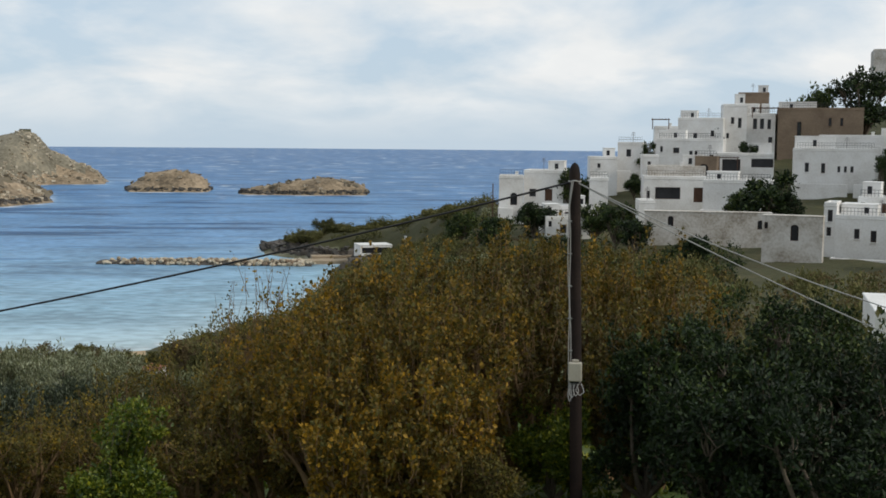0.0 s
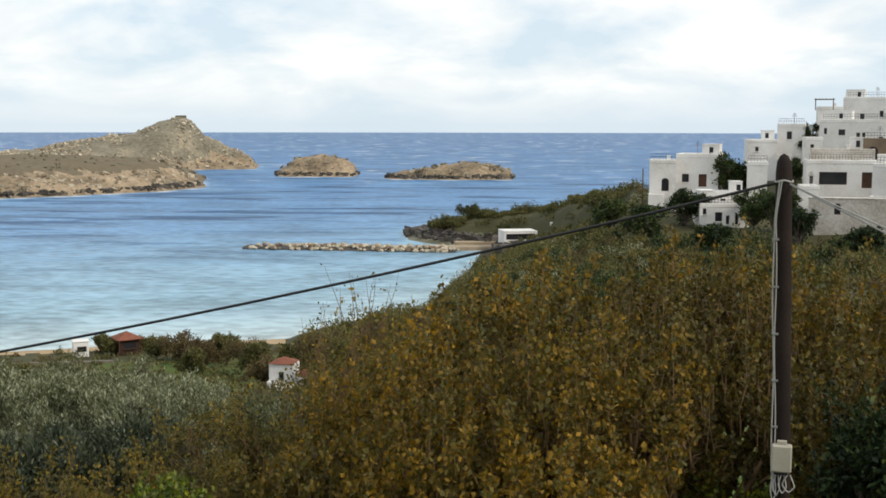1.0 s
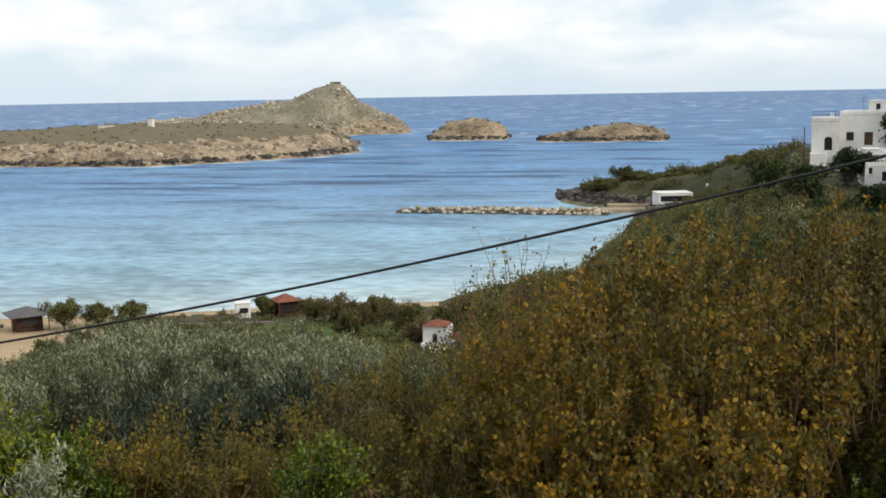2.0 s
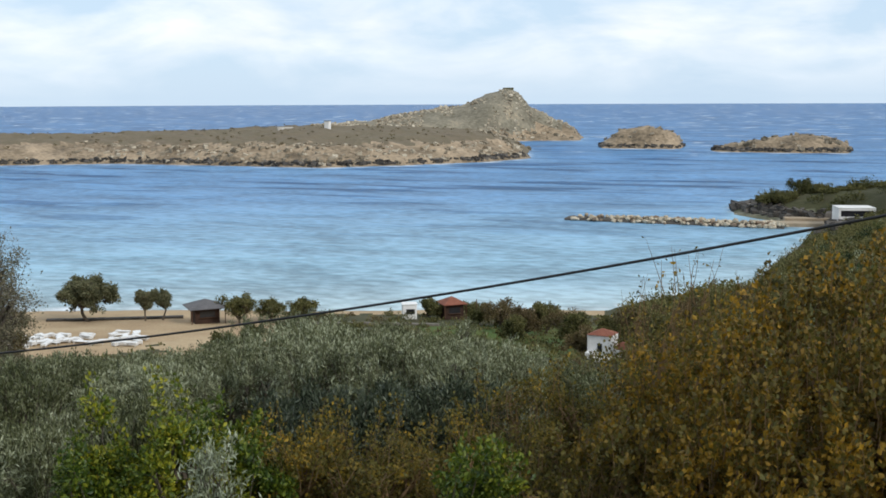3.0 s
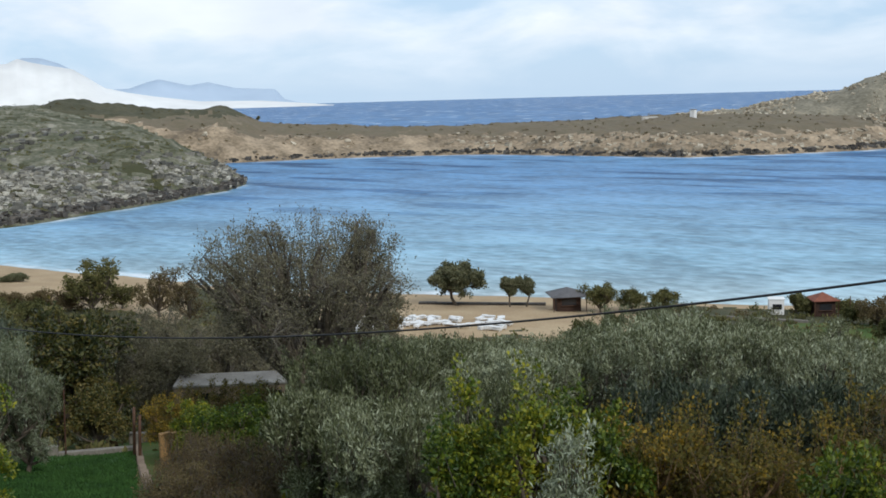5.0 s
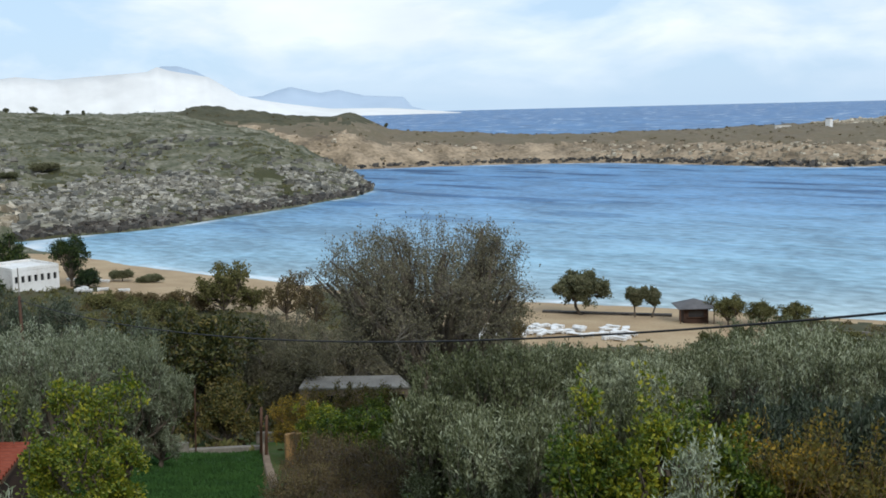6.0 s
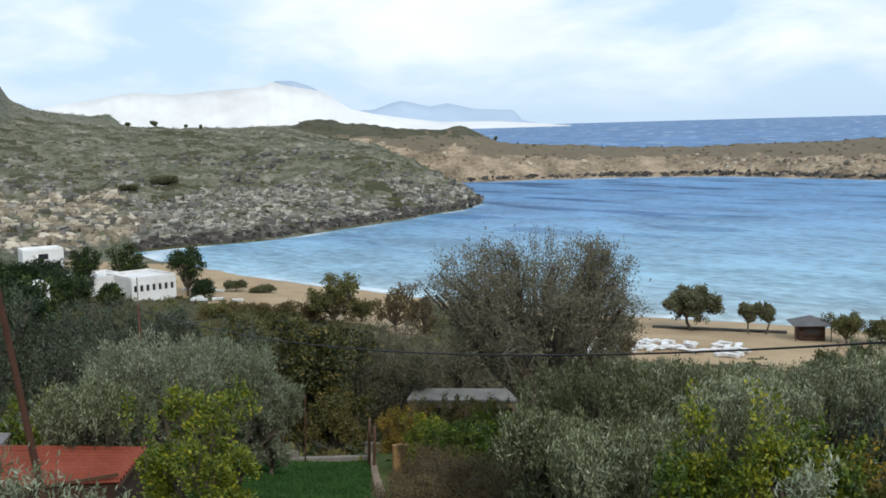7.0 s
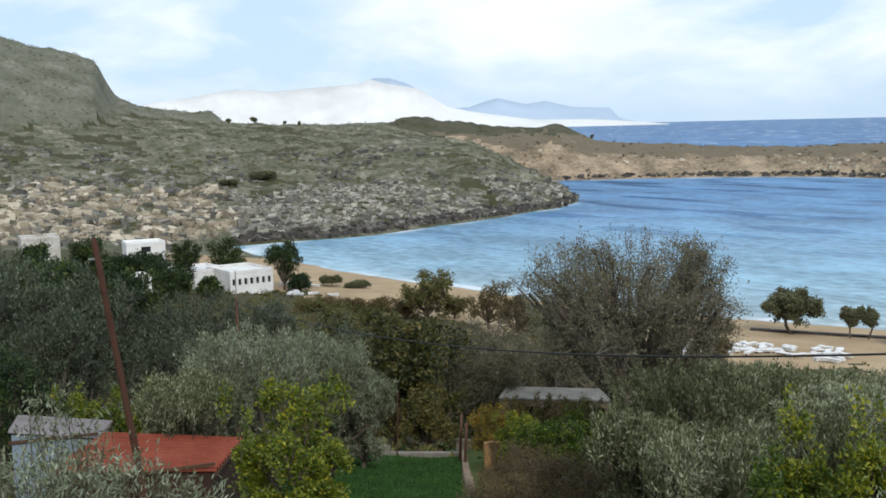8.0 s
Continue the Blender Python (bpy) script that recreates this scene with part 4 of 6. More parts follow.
for b, d, e, r in ((55.4, 160, -7.8, 2.8), (54.2, 150, -8.5, 2.2), (20.4, 148, -9.85, 2.4), (19.2, 140, -10.3, 1.8), (17.0, 128, -10.3, 2.0), (13.2, 112, -10.0, 2.2), (11.0, 110, -9.8, 2.2), (8.6, 125, -9.0, 2.2), (44.2, 120, -9.3, 1.8), (16.2, 110, -11.2, 1.6), (59.6, 168, -8.9, 2.2), (60.9, 172, -8.7, 2.4), (62.3, 176, -8.75, 2.2), (63.6, 178, -8.6, 2.4)):
    tree("shore_brown", b, d, e, r, "brown leafless bush near the beach")
for b, d, e, r in ((65.6, 206, -5.6, 2.7), (68.4, 220, -5.3, 2.8), (70.4, 205, -5.4, 2.6), (71.6, 190, -6.3, 2.4), (64.9, 204, -7.4, 1.7), (73.8, 210, -6.2, 2.2), (75.4, 120, -5.6, 3.0), (76.6, 150, -5.7, 3.4), (74.6, 140, -6.9, 2.8), (72.9, 160, -6.4, 3.4), (73.8, 150, -6.2, 3.4), (71.2, 185, -6.7, 2.8), (78.0, 110, -5.9, 3.2), (74.0, 100, -7.7, 3.0), (69.3, 190, -7.3, 1.8), (77.4, 190, -5.0, 3.0), (73.3, 200, -5.9, 3.2), (72.0, 212, -6.0, 2.8), (74.8, 225, -5.2, 3.2)):
    tree("pine", b, d, e, r, "dark pine tree beside the white building")
for b, d, e, r in ((7.5, 324, -4.75, 3.6), (6.8, 322, -4.5, 3.4), (6.0, 330, -3.85, 3.2), (5.3, 328, -4.15, 3.4), (4.6, 322, -4.35, 3.2), (3.4, 322, -4.2, 3.4), (2.0, 318, -4.0, 3.4), (0.4, 300, -3.5, 3.8), (-0.6, 280, -3.2, 3.6)):
    tree("shore_low", b, d, e, r, "round dark green tree on the low cape")
tree("shore", 66.6, 420, -2.35, 4.2, "dark round bush on the rocky headland")
tree("shore", 68.1, 410, -2.7, 3.0, "dark round bush on the rocky headland")
for b, e, r in ((66.8, 0.35, 2.2), (68.0, 0.3, 1.2), (65.3, 0.1, 0.8), (64.6, 0.1, 0.7), (50.2, -0.9, 0.9)):
    tree("shore", b, 690, e, r, "lone wind-bent tree on the skyline")


def scrub(name, label, mat, places, size, per, leaf, seed):
    """Uncounted low growth: many small leafy domes in one mesh."""
    rng = np.random.default_rng(seed)
    pts, ways = [], []
    for x, y, z in places:
        s = rng.uniform(*size)
        d = unit(rng.normal(0, 1, (per, 3)))
        d[:, 2] = np.abs(d[:, 2])
        k = rng.uniform(0.55, 1.1, (per, 1))
        q = d * k * np.array([s, s, s * rng.uniform(0.7, 1.15)]) * (1 + 0.25 * np.sin(d[:, :1] * 5 + s * 9))
        pts.append(q + np.array([x, y, z - 0.15]))
        ways.append(d + np.array([0, 0, 0.4]))
    v, f = leaves(np.concatenate(pts), np.concatenate(ways), leaf, leaf * 0.5, rng, 0.7)
    return tagged(mesh_object(name, v, f, [mat]), label, "scrub", kind="stuff")


def scatter(n, b_range, r_range, seed, allow=None, rnd_power=1.0):
    rng = np.random.default_rng(seed)
    b = rng.uniform(*b_range, n)
    r = r_range[0] + (r_range[1] - r_range[0]) * rng.uniform(0, 1, n) ** rnd_power
    x, y = -r * np.sin(np.radians(b)), r * np.cos(np.radians(b))
    z, kind = heights(x, y)
    ok = z > 0.6
    if allow is not None:
        ok &= allow(b, r, z, kind)
    return np.stack([x, y, z], 1)[ok]


hill = lambda b, r, z, k: (k != 1) & ~((b < -3) & (r > 132)) & (r < 335) & ~((b > 0) & (r > 262))
scrub("hillside_scrub", "dense dark green scrub covering the slope below the village", LEAF_SCRUB, scatter(620, (-30, 11), (42, 330), 1, hill), (0.9, 2.3), 190, 0.42, 1)
scrub("shore_slope_scrub", "thick dark scrub on the slope above the cove", LEAF_SCRUB, scatter(520, (1.5, 14), (80, 262), 31, hill), (1.0, 2.4), 190, 0.42, 31)
upper = lambda b, r, z, k: (k != 1) & ~((b < -3) & (r > 158)) & ~((b < -1) & (r > 180) & (r < 205))
scrub("upper_slope_scrub", "dark green scrub below the village edge", LEAF_SCRUB, scatter(420, (-14, 9), (120, 262), 33, upper), (0.9, 2.2), 180, 0.42, 33)
scrub("upper_brown_scrub", "dry russet scrub below the village edge", LEAF_BROWN, scatter(260, (-14, 10), (110, 262), 34, upper), (0.7, 1.7), 170, 0.38, 34)
scrub("hillside_brown_scrub", "dry brown scrub among the green on the slope", LEAF_BROWN, scatter(300, (-30, 12), (40, 260), 2, hill), (0.7, 1.7), 170, 0.36, 2)
scrub("hillside_olive_scrub", "grey-green olive scrub on the slope", LEAF_OLIVE, scatter(160, (-12, 12), (45, 240), 3, hill), (1.0, 2.2), 240, 0.32, 3)
low = lambda b, r, z, k: (k != 1) & ~((b > 48) & (b < 63) & (r < 66)) & ~((b > 32) & (b < 50) & (r > 108)) 
scrub("garden_scrub", "low green scrub on the lower slope", LEAF_SCRUB, scatter(420, (12, 84), (44, 200), 4, low, 0.8), (0.6, 1.5), 170, 0.30, 4)
scrub("garden_brown_scrub", "low brown scrub on the lower slope", LEAF_BROWN, scatter(220, (12, 84), (40, 170), 5, low), (0.5, 1.3), 160, 0.28, 5)
head = lambda b, r, z, k: (z > 3) & (k != 1)
scrub("headland_scrub", "sparse low scrub on the bare headlands", LEAF_SCRUB, scatter(1300, (51, 84), (330, 500), 6, head), (0.4, 1.2), 30, 0.5, 6)
scrub("hill_scrub", "sparse grey-green scrub on the stony hill", LEAF_SHORE, scatter(1800, (60, 82), (500, 760), 66, head), (0.4, 1.1), 20, 0.5, 66)
scrub("peninsula_scrub", "sparse scrub on the far side of the bay", LEAF_BROWN, scatter(700, (18, 60), (560, 900), 7, head), (0.4, 1.1), 22, 0.7, 7)
scrub("cape_scrub", "dark trees and bushes on the low cape", LEAF_SCRUB, scatter(150, (-3, 7.6), (262, 350), 8, lambda b, r, z, k: (z > 1.6) & ((b < 0.2) | (r > 306))), (1.3, 2.9), 240, 0.55, 8)
cove = lambda b, r, z, k: (z > 2.2) & ((b > 4.4) | (r < 286))
scrub("cove_scrub", "dark bushes on the low ground behind the quay", LEAF_SCRUB, scatter(170, (-1, 6.5), (240, 318), 35, cove), (0.8, 1.9), 190, 0.45, 35)
below = lambda b, r, z, k: ~((b < -3) & (r > 158)) & ~((b < -1) & (r > 178) & (r < 206))
scrub("village_bushes", "dense dark green bushes below the white houses", LEAF_DARK, scatter(300, (-15, 5), (118, 230), 36, below), (1.0, 2.4), 210, 0.42, 36)
grass_spots = scatter(9000, (-32, 84), (10, 46), 9, lambda b, r, z, k: ~((b > 55) & (b < 66) & (r < 50) & (r > 30)))
scrub("grass", "rough green grass under the trees", LEAF_CITRUS, grass_spots, (0.10, 0.28), 12, 0.22, 9)


tuft = lambda b, r, z, k: (k != 1) & (k != 2) & (z < 24)
scrub("field_grass", "rough olive-green grass on the lower slope", LEAF_SCRUB, scatter(7000, (12, 84), (52, 235), 61, tuft), (0.2, 0.6), 12, 0.42, 61)
scrub("dry_grass", "dry straw-brown grass on the slope", LEAF_BROWN, scatter(4000, (-6, 84), (55, 240), 62, tuft), (0.2, 0.5), 11, 0.42, 62)
edge = lambda b, r, z, k: ~((b < -1) & (r > 176) & (r < 208)) & ~((b < -3) & (r > 158))
scrub("ridge_scrub", "dense low scrub along the ridge to the cape", LEAF_SCRUB, scatter(340, (-5, 4), (130, 300), 63, edge), (0.8, 1.9), 170, 0.42, 63)


# ---- loose rock ----


def rocks(name, label, mat, places, size, seed, flat=0.7):
    """Uncounted broken rock: angular blocks in one mesh."""
    rng = np.random.default_rng(seed)
    box = np.array([(x, y, z) for x in (-1, 1) for y in (-1, 1) for z in (-1, 1)], float)
    quads = np.array([(0, 1, 3, 2), (4, 6, 7, 5), (0, 4, 5, 1), (2, 3, 7, 6), (0, 2, 6, 4), (1, 5, 7, 3)])
    n = len(places)
    s = rng.uniform(*size, (n, 1, 1)) * rng.uniform(0.6, 1.3, (n, 1, 3)) * np.array([1, 1, flat])
    v = box[None] * (1 + rng.uniform(-0.45, 0.25, (n, 8, 3))) * s * 0.5
    a = rng.uniform(0, 6.28, n)
    c, d = np.cos(a)[:, None], np.sin(a)[:, None]
    tilt = rng.normal(0, 0.3, (n, 1))
    x, y, z = v[..., 0], v[..., 1], v[..., 2] + v[..., 0] * tilt
    v = np.stack([x * c - y * d, x * d + y * c, z], 2) + np.asarray(places)[:, None]
    f = (quads[None] + 8 * np.arange(n)[:, None, None]).reshape(-1, 4)
    return tagged(mesh_object(name, v.reshape(-1, 3), f, [mat]), label, "rocks", kind="stuff")


rocks("headland_rocks", "pale broken limestone blocks strewn over the headland", STRATA, scatter(4600, (50.5, 84), (285, 500), 11, lambda b, r, z, k: (k >= 2) & (z > 1) & (hash_noise(b * 0.7, r / 30, 41) > -0.15), 1.6), (0.6, 3.0), 11)
rocks("strata_rocks", "pale layered rock ledges above the headland waterline", STRATA, scatter(16000, (50.5, 68), (305, 445), 21, lambda b, r, z, k: (z > 0.8) & (z < 9 + 3 * hash_noise(b, r / 20, 54)) & (k >= 2) & (hash_noise(b * 2 + r / 9, r / 5, 55) > -0.25)), (0.4, 2.2), 21, 0.5)
rocks("quarry_rocks", "large pale quarried boulders at the hill foot", ROCK_BLOCK, scatter(6500, (65.5, 82), (285, 420), 12, lambda b, r, z, k: (z > 2) & (b > 68.2 + 2.6 * hash_noise(r / 22, b * 0.5, 51)) & (r < 392 + 26 * hash_noise(b, b * 0, 52)) & (hash_noise(b * 1.6 + r / 14, r / 6, 53) > -0.1)), (0.5, 3.0), 12)
rocks("peninsula_rocks", "tan rock rubble along the peninsula cliffs", ROCK_BLOCK, scatter(4200, (18.5, 60), (528, 660), 13, lambda b, r, z, k: (k == 2) & (z > 0.6) & ((b < 41) | (hash_noise(b * 2, r / 9, 5) > 0.45))), (0.6, 2.8), 13)
rocks("far_hill_rocks", "pale broken rock over the far hill", ROCK_BLOCK, scatter(3600, (16.6, 30), (800, 960), 24, lambda b, r, z, k: (z > 2) & (hash_noise(b * 1.3, r / 25, 56) > -0.1)), (0.7, 2.6), 24, 0.6)
rocks("islet_rocks", "broken tan rock on the islets and the far hill", ROCK_BLOCK, scatter(2600, (3.2, 30), (676, 930), 14, lambda b, r, z, k: (z > 0.6) & ((b < 16.2) | (z < 10))), (0.8, 3.4), 14)
wet = lambda b, r, z, k: (z < 2.2) & (k >= 2)
rocks("shore_rocks", "dark wet rocks along the waterline", DARK_ROCK, np.concatenate([scatter(16000, (50.4, 68), (300, 445), 15, wet), scatter(16000, (17.5, 52), (525, 625), 16, wet), scatter(9000, (3, 17), (676, 760), 17, wet), scatter(3000, (-1, 10), (275, 345), 18, lambda b, r, z, k: z < 2.6)]), (0.8, 2.6), 15)
# ---- built things ----


def part(name, bm, mat, parent, label=""):
    me = bpy.data.meshes.new(name)
    bm.to_mesh(me)
    bm.free()
    me.materials.append(mat)
    ob = new(name, me)
    ob.parent = parent
    if label:
        ob["label"] = label
    return ob


def box(bm, x, y, z, sx, sy, sz, bevel=0.0, turn=0.0):
    """A box on its base centre, edges eased."""
    made = bmesh.ops.create_cube(bm, size=1.0, matrix=Matrix.Translation((x, y, z + sz / 2)) @ Matrix.Rotation(radians(turn), 4, "Z") @ Matrix.Diagonal((sx, sy, sz, 1)))
    if bevel:
        edges = list({e for v in made["verts"] for e in v.link_edges})
        bmesh.ops.bevel(bm, geom=edges, offset=bevel, segments=1, affect="EDGES")


def box_mesh(x, y, z, sx, sy, sz, bevel=0.0, turn=0.0):
    bm = bmesh.new()
    box(bm, x, y, z, sx, sy, sz, bevel, turn)
    return bm


def quad(bm, *points):
    bm.faces.new([bm.verts.new(p) for p in points])


def facade(bm, w, h, foot, openings, deep):
    """A wall face at y = 0 with real openings and their reveals."""
    xs = sorted({-w / 2, w / 2, *[round(o[0] - o[2] / 2, 3) for o in openings], *[round(o[0] + o[2] / 2, 3) for o in openings]})
    zs = sorted({-foot, h, *[round(o[1], 3) for o in openings], *[round(o[1] + o[3], 3) for o in openings]})
    for x0, x1 in zip(xs, xs[1:]):
        for z0, z1 in zip(zs, zs[1:]):
            cx, cz = (x0 + x1) / 2, (z0 + z1) / 2
            if not any(abs(cx - o[0]) < o[2] / 2 and o[1] < cz < o[1] + o[3] for o in openings):
                quad(bm, (x0, 0, z0), (x1, 0, z0), (x1, 0, z1), (x0, 0, z1))
    for x, z, ow, oh, _ in openings:
        a, b, c, d = x - ow / 2, x + ow / 2, z, z + oh
        quad(bm, (a, 0, c), (a, deep, c), (b, deep, c), (b, 0, c))
        quad(bm, (a, 0, d), (b, 0, d), (b, deep, d), (a, deep, d))
        quad(bm, (a, 0, c), (a, 0, d), (a, deep, d), (a, deep, c))
        quad(bm, (b, 0, c), (b, deep, c), (b, deep, d), (b, 0, d))


def house(bearing, dist, base, w, deep, h, openings, yaw, mat, label, foot=5.0, parapet=True, name="house", roof_mat=None, bars=True):
    """A flat-roofed house facing the terrace; openings as (x, sill, width, height, kind)."""
    ob = thing(name, spot(bearing, dist, base), label, "wall" if deep < 3 else "house", "village houses" if name == "house" else "", bearing + yaw)
    openings = [o for o in openings if abs(o[0]) + o[2] / 2 < w / 2 - 0.05 and o[1] + o[3] < h - 0.03]
    bm = bmesh.new()
    facade(bm, w, h, foot, openings, 0.35)
    a, b = -w / 2, w / 2
    quad(bm, (a, 0, -foot), (a, 0, h), (a, deep, h), (a, deep, -foot))
    quad(bm, (b, 0, -foot), (b, deep, -foot), (b, deep, h), (b, 0, h))
    quad(bm, (a, deep, -foot), (a, deep, h), (b, deep, h), (b, deep, -foot))
    part("wall", bm, mat, ob)
    bm = bmesh.new()
    box(bm, 0, deep / 2, h, w + 0.12, deep + 0.12, 0.16, 0.04)
    if parapet and deep > 3:
        for x, y, sx, sy in ((0, 0.12, w, 0.24), (0, deep - 0.12, w, 0.24), (a + 0.12, deep / 2, 0.24, deep - 0.5), (b - 0.12, deep / 2, 0.24, deep - 0.5)):
            box(bm, x, y, h + 0.16, sx, sy, 0.4, 0.05)
    part("roof", bm, roof_mat or mat, ob)
    for x, z, ow, oh, kind in openings:
        door = kind == "d"
        win = part("door" if door or kind == "arch" else "window", box_mesh(x, 0.32, z, ow, 0.06, oh), BROWN_WOOD if door else DARK_PANE, ob)
        if not bars:
            continue
        bm = bmesh.new()
        t = 0.07
        for px, pz, sx, sz in ((x - ow / 2 + t / 2, z, t, oh), (x + ow / 2 - t / 2, z, t, oh), (x, z + oh - t, ow - 2 * t, t), (x, z, ow - 2 * t, t)):
            box(bm, px, 0.24, pz, sx, 0.08, sz)
        part("frame", bm, BROWN_WOOD if kind != "w" or int(x * 7) % 2 else GREY_SHEET, win)
        if kind == "w" and ow < 2.2:
            part("sill", box_mesh(x, -0.03, z - 0.09, ow + 0.2, 0.3, 0.08, 0.02), mat, win)
        if kind == "arch":
            bm = bmesh.new()
            n = 7
            outer = [(x + (ow / 2 + 0.02) * math.cos(math.pi * k / n), z + oh - ow / 2 + (ow / 2 + 0.02) * math.sin(math.pi * k / n)) for k in range(n + 1)]
            for s in (0, 1):
                seg = outer[:n // 2 + 1] if s == 0 else outer[n // 2 + 1:]
                corner = (x + ow / 2 * (1 if s == 0 else -1), z + oh)
                face = [bm.verts.new((px, 0.05, pz)) for px, pz in seg] + [bm.verts.new((corner[0], 0.05, corner[1]))]
                if len(face) > 2:
                    bm.faces.new(face)
            part("arch", bm, mat, win)
    return ob


# the village: bearing, distance, base height, width, depth, height, openings, turn, wall, label
house(-3.49, 188, 20.5, 4.1, 6, 5.5, ((0.45, 1.02, 1.17, 2.09, "arch"),), 0, WHITEWASH, "low whitewashed cube house with an arched door")
house(-5.13, 191, 20.9, 6.8, 7, 6.0, ((-1.85, 1.94, 1.15, 1.35, "w"), (0.91, 1.26, 1.29, 2.03, "d"),), -8, WHITEWASH, "whitewashed house with a brown door and stepped roof")
house(-6.41, 169, 16.0, 6.6, 7, 4.4, ((-0.59, 2.33, 1.05, 1.36, "w"), (0.69, 1.93, 0.53, 1.29, "w"), (1.96, 1.93, 0.49, 1.44, "w"), (-2.59, 3.33, 0.53, 0.89, "w"),), 10, WHITEWASH, "white house with a balcony below the village edge")
house(-6.73, 172, 20.1, 4.6, 5, 1.8, ((-1.02, 0.41, 0.74, 0.94, "w"),), 10, WHITEWASH, "small white upper storey with flat roof")
house(-9.44, 222, 26.4, 4.9, 7, 5.4, ((-0.29, 3.10, 0.95, 1.45, "w"),), -6, WHITEWASH, "tall white cube house on the slope")
house(-8.14, 215, 26.4, 5.2, 7, 2.6, ((-0.89, 1.00, 0.61, 0.85, "w"),), 5, WHITEWASH, "long low white house")
house(-7.95, 188, 23.2, 3.1, 4, 2.6, (), 0, WHITEWASH, "small white outbuilding beside the lane")
house(-10.47, 210, 26.6, 3.0, 6, 2.9, ((-0.20, 1.21, 0.60, 0.98, "w"),), 4, WHITEWASH, "white house between terraces")
house(-12.35, 220, 26.8, 12.6, 8, 5.8, ((-2.45, 3.49, 1.16, 1.06, "w"), (0.33, 2.97, 0.65, 1.01, "w"), (1.29, 2.97, 0.55, 1.01, "w"), (-5.27, 3.69, 0.55, 1.11, "w"), (4.16, 2.01, 0.76, 1.26, "w"),), -5, WHITEWASH, "broad white house with small square windows")
house(-11.18, 232, 32.2, 4.6, 6, 2.9, ((-0.62, 1.17, 0.75, 0.85, "w"),), 3, WHITEWASH, "white house with a roof terrace")
house(-12.83, 240, 32.4, 9.2, 7, 4.6, ((-1.01, 0.88, 0.83, 1.09, "w"), (2.49, 1.31, 0.71, 1.20, "w"),), -4, WHITEWASH, "white house among rooftop trees")
house(-14.49, 245, 31.0, 4.8, 7, 9.0, ((-0.53, 5.38, 0.70, 1.39, "w"), (0.96, 4.54, 0.76, 2.10, "w"), (-1.46, 2.33, 0.59, 1.11, "w"),), 6, WHITEWASH, "tall white house with narrow windows")
house(-15.68, 248, 30.9, 6.2, 8, 7.2, ((-1.09, 4.45, 0.85, 2.23, "w"), (0.34, 4.45, 0.85, 2.23, "w"), (1.82, 4.45, 0.74, 2.06, "w"), (2.16, 1.39, 0.85, 1.39, "w"),), -3, WHITEWASH, "large white house with a row of tall windows")
house(-15.32, 254, 39.9, 6.5, 6, 2.9, (), 0, BROWN_STONE, "brown stone cube house on the hilltop")
# the widest opening's dark pane stands in for shadow under the porch
house(-11.73, 194, 22.1, 10.5, 8, 3.9, ((-4.41, 0.62, 0.58, 1.35, "w"), (-1.11, 0.54, 4.24, 2.03, "w"), (4.01, 0.06, 1.56, 2.51, "d"),), 5, WHITEWASH, "terraced white house with a dark pane as porch shade")
house(-11.79, 200, 25.8, 10.0, 6, 1.9, (), 2, OLD_WALL, "ruined wall with flaking plaster")
house(-13.21, 202, 25.8, 3.8, 3, 4.0, ((-0.33, 0.74, 1.61, 2.04, "arch"),), -8, BROWN_STONE, "brown stone gateway with an arched opening")
# both wide dark panes stand in for shadow under the verandas
house(-15.10, 212, 25.4, 10.1, 8, 4.6, ((-2.49, 1.55, 3.25, 2.41, "w"), (3.01, 2.51, 3.91, 1.59, "w"),), 4, WHITEWASH, "white house with dark panes as veranda shade")
house(-14.85, 182, 21.1, 10.8, 7, 4.8, ((-1.38, 0.09, 0.95, 1.46, "w"), (2.25, 0.62, 0.61, 1.25, "w"),), -4, WHITEWASH, "long white house with a small square window")
house(-10.43, 175, 19.9, 2.4, 5, 2.9, ((0.03, 0.61, 0.54, 1.02, "w"),), 8, WHITEWASH, "small white house beside the lane")
house(-13.49, 164, 17.8, 18.0, 2, 4.4, ((7.41, 2.09, 0.83, 1.33, "arch"), (-5.25, 2.27, 0.83, 1.52, "arch"),), 3, OLD_WALL, "old retaining wall with flaking whitewash", 3.0)
house(-18.49, 245, 31.2, 16.8, 12, 8.0, ((1.88, 4.81, 0.64, 1.68, "w"), (4.16, 4.81, 0.64, 1.68, "w"), (-4.19, 0.81, 0.90, 4.86, "w"),), 4, BROWN_STONE, "brown stone mansion with small windows")
house(-20.67, 228, 31.0, 17.5, 6, 2.5, ((-0.59, 0.10, 0.71, 0.99, "w"),), -3, WHITEWASH, "long white garden house")
house(-19.31, 208, 24.1, 14.1, 9, 6.9, ((-4.68, 3.21, 0.71, 1.65, "w"), (-1.93, 3.04, 0.68, 1.75, "w"), (0.71, 3.21, 0.49, 1.10, "w"), (1.79, 3.21, 0.49, 1.10, "w"), (2.89, 3.21, 0.54, 1.10, "w"),), 3, WHITEWASH, "large white house with five small windows")
house(-22.63, 201, 24.6, 10.2, 8, 4.6, ((-2.07, 0.18, 0.50, 0.79, "w"),), -4, WHITEWASH, "plain white house with a roof wall")
house(-25.03, 199, 25.0, 6.1, 8, 3.6, (), 2, WHITEWASH, "plain white cube house")
house(-27.50, 220, 30.8, 13.4, 10, 9.0, ((-4.36, 4.17, 1.02, 1.59, "w"), (1.11, 3.86, 1.33, 1.81, "arch"),), 0, WHITEWASH, "tall white house under the green hill")
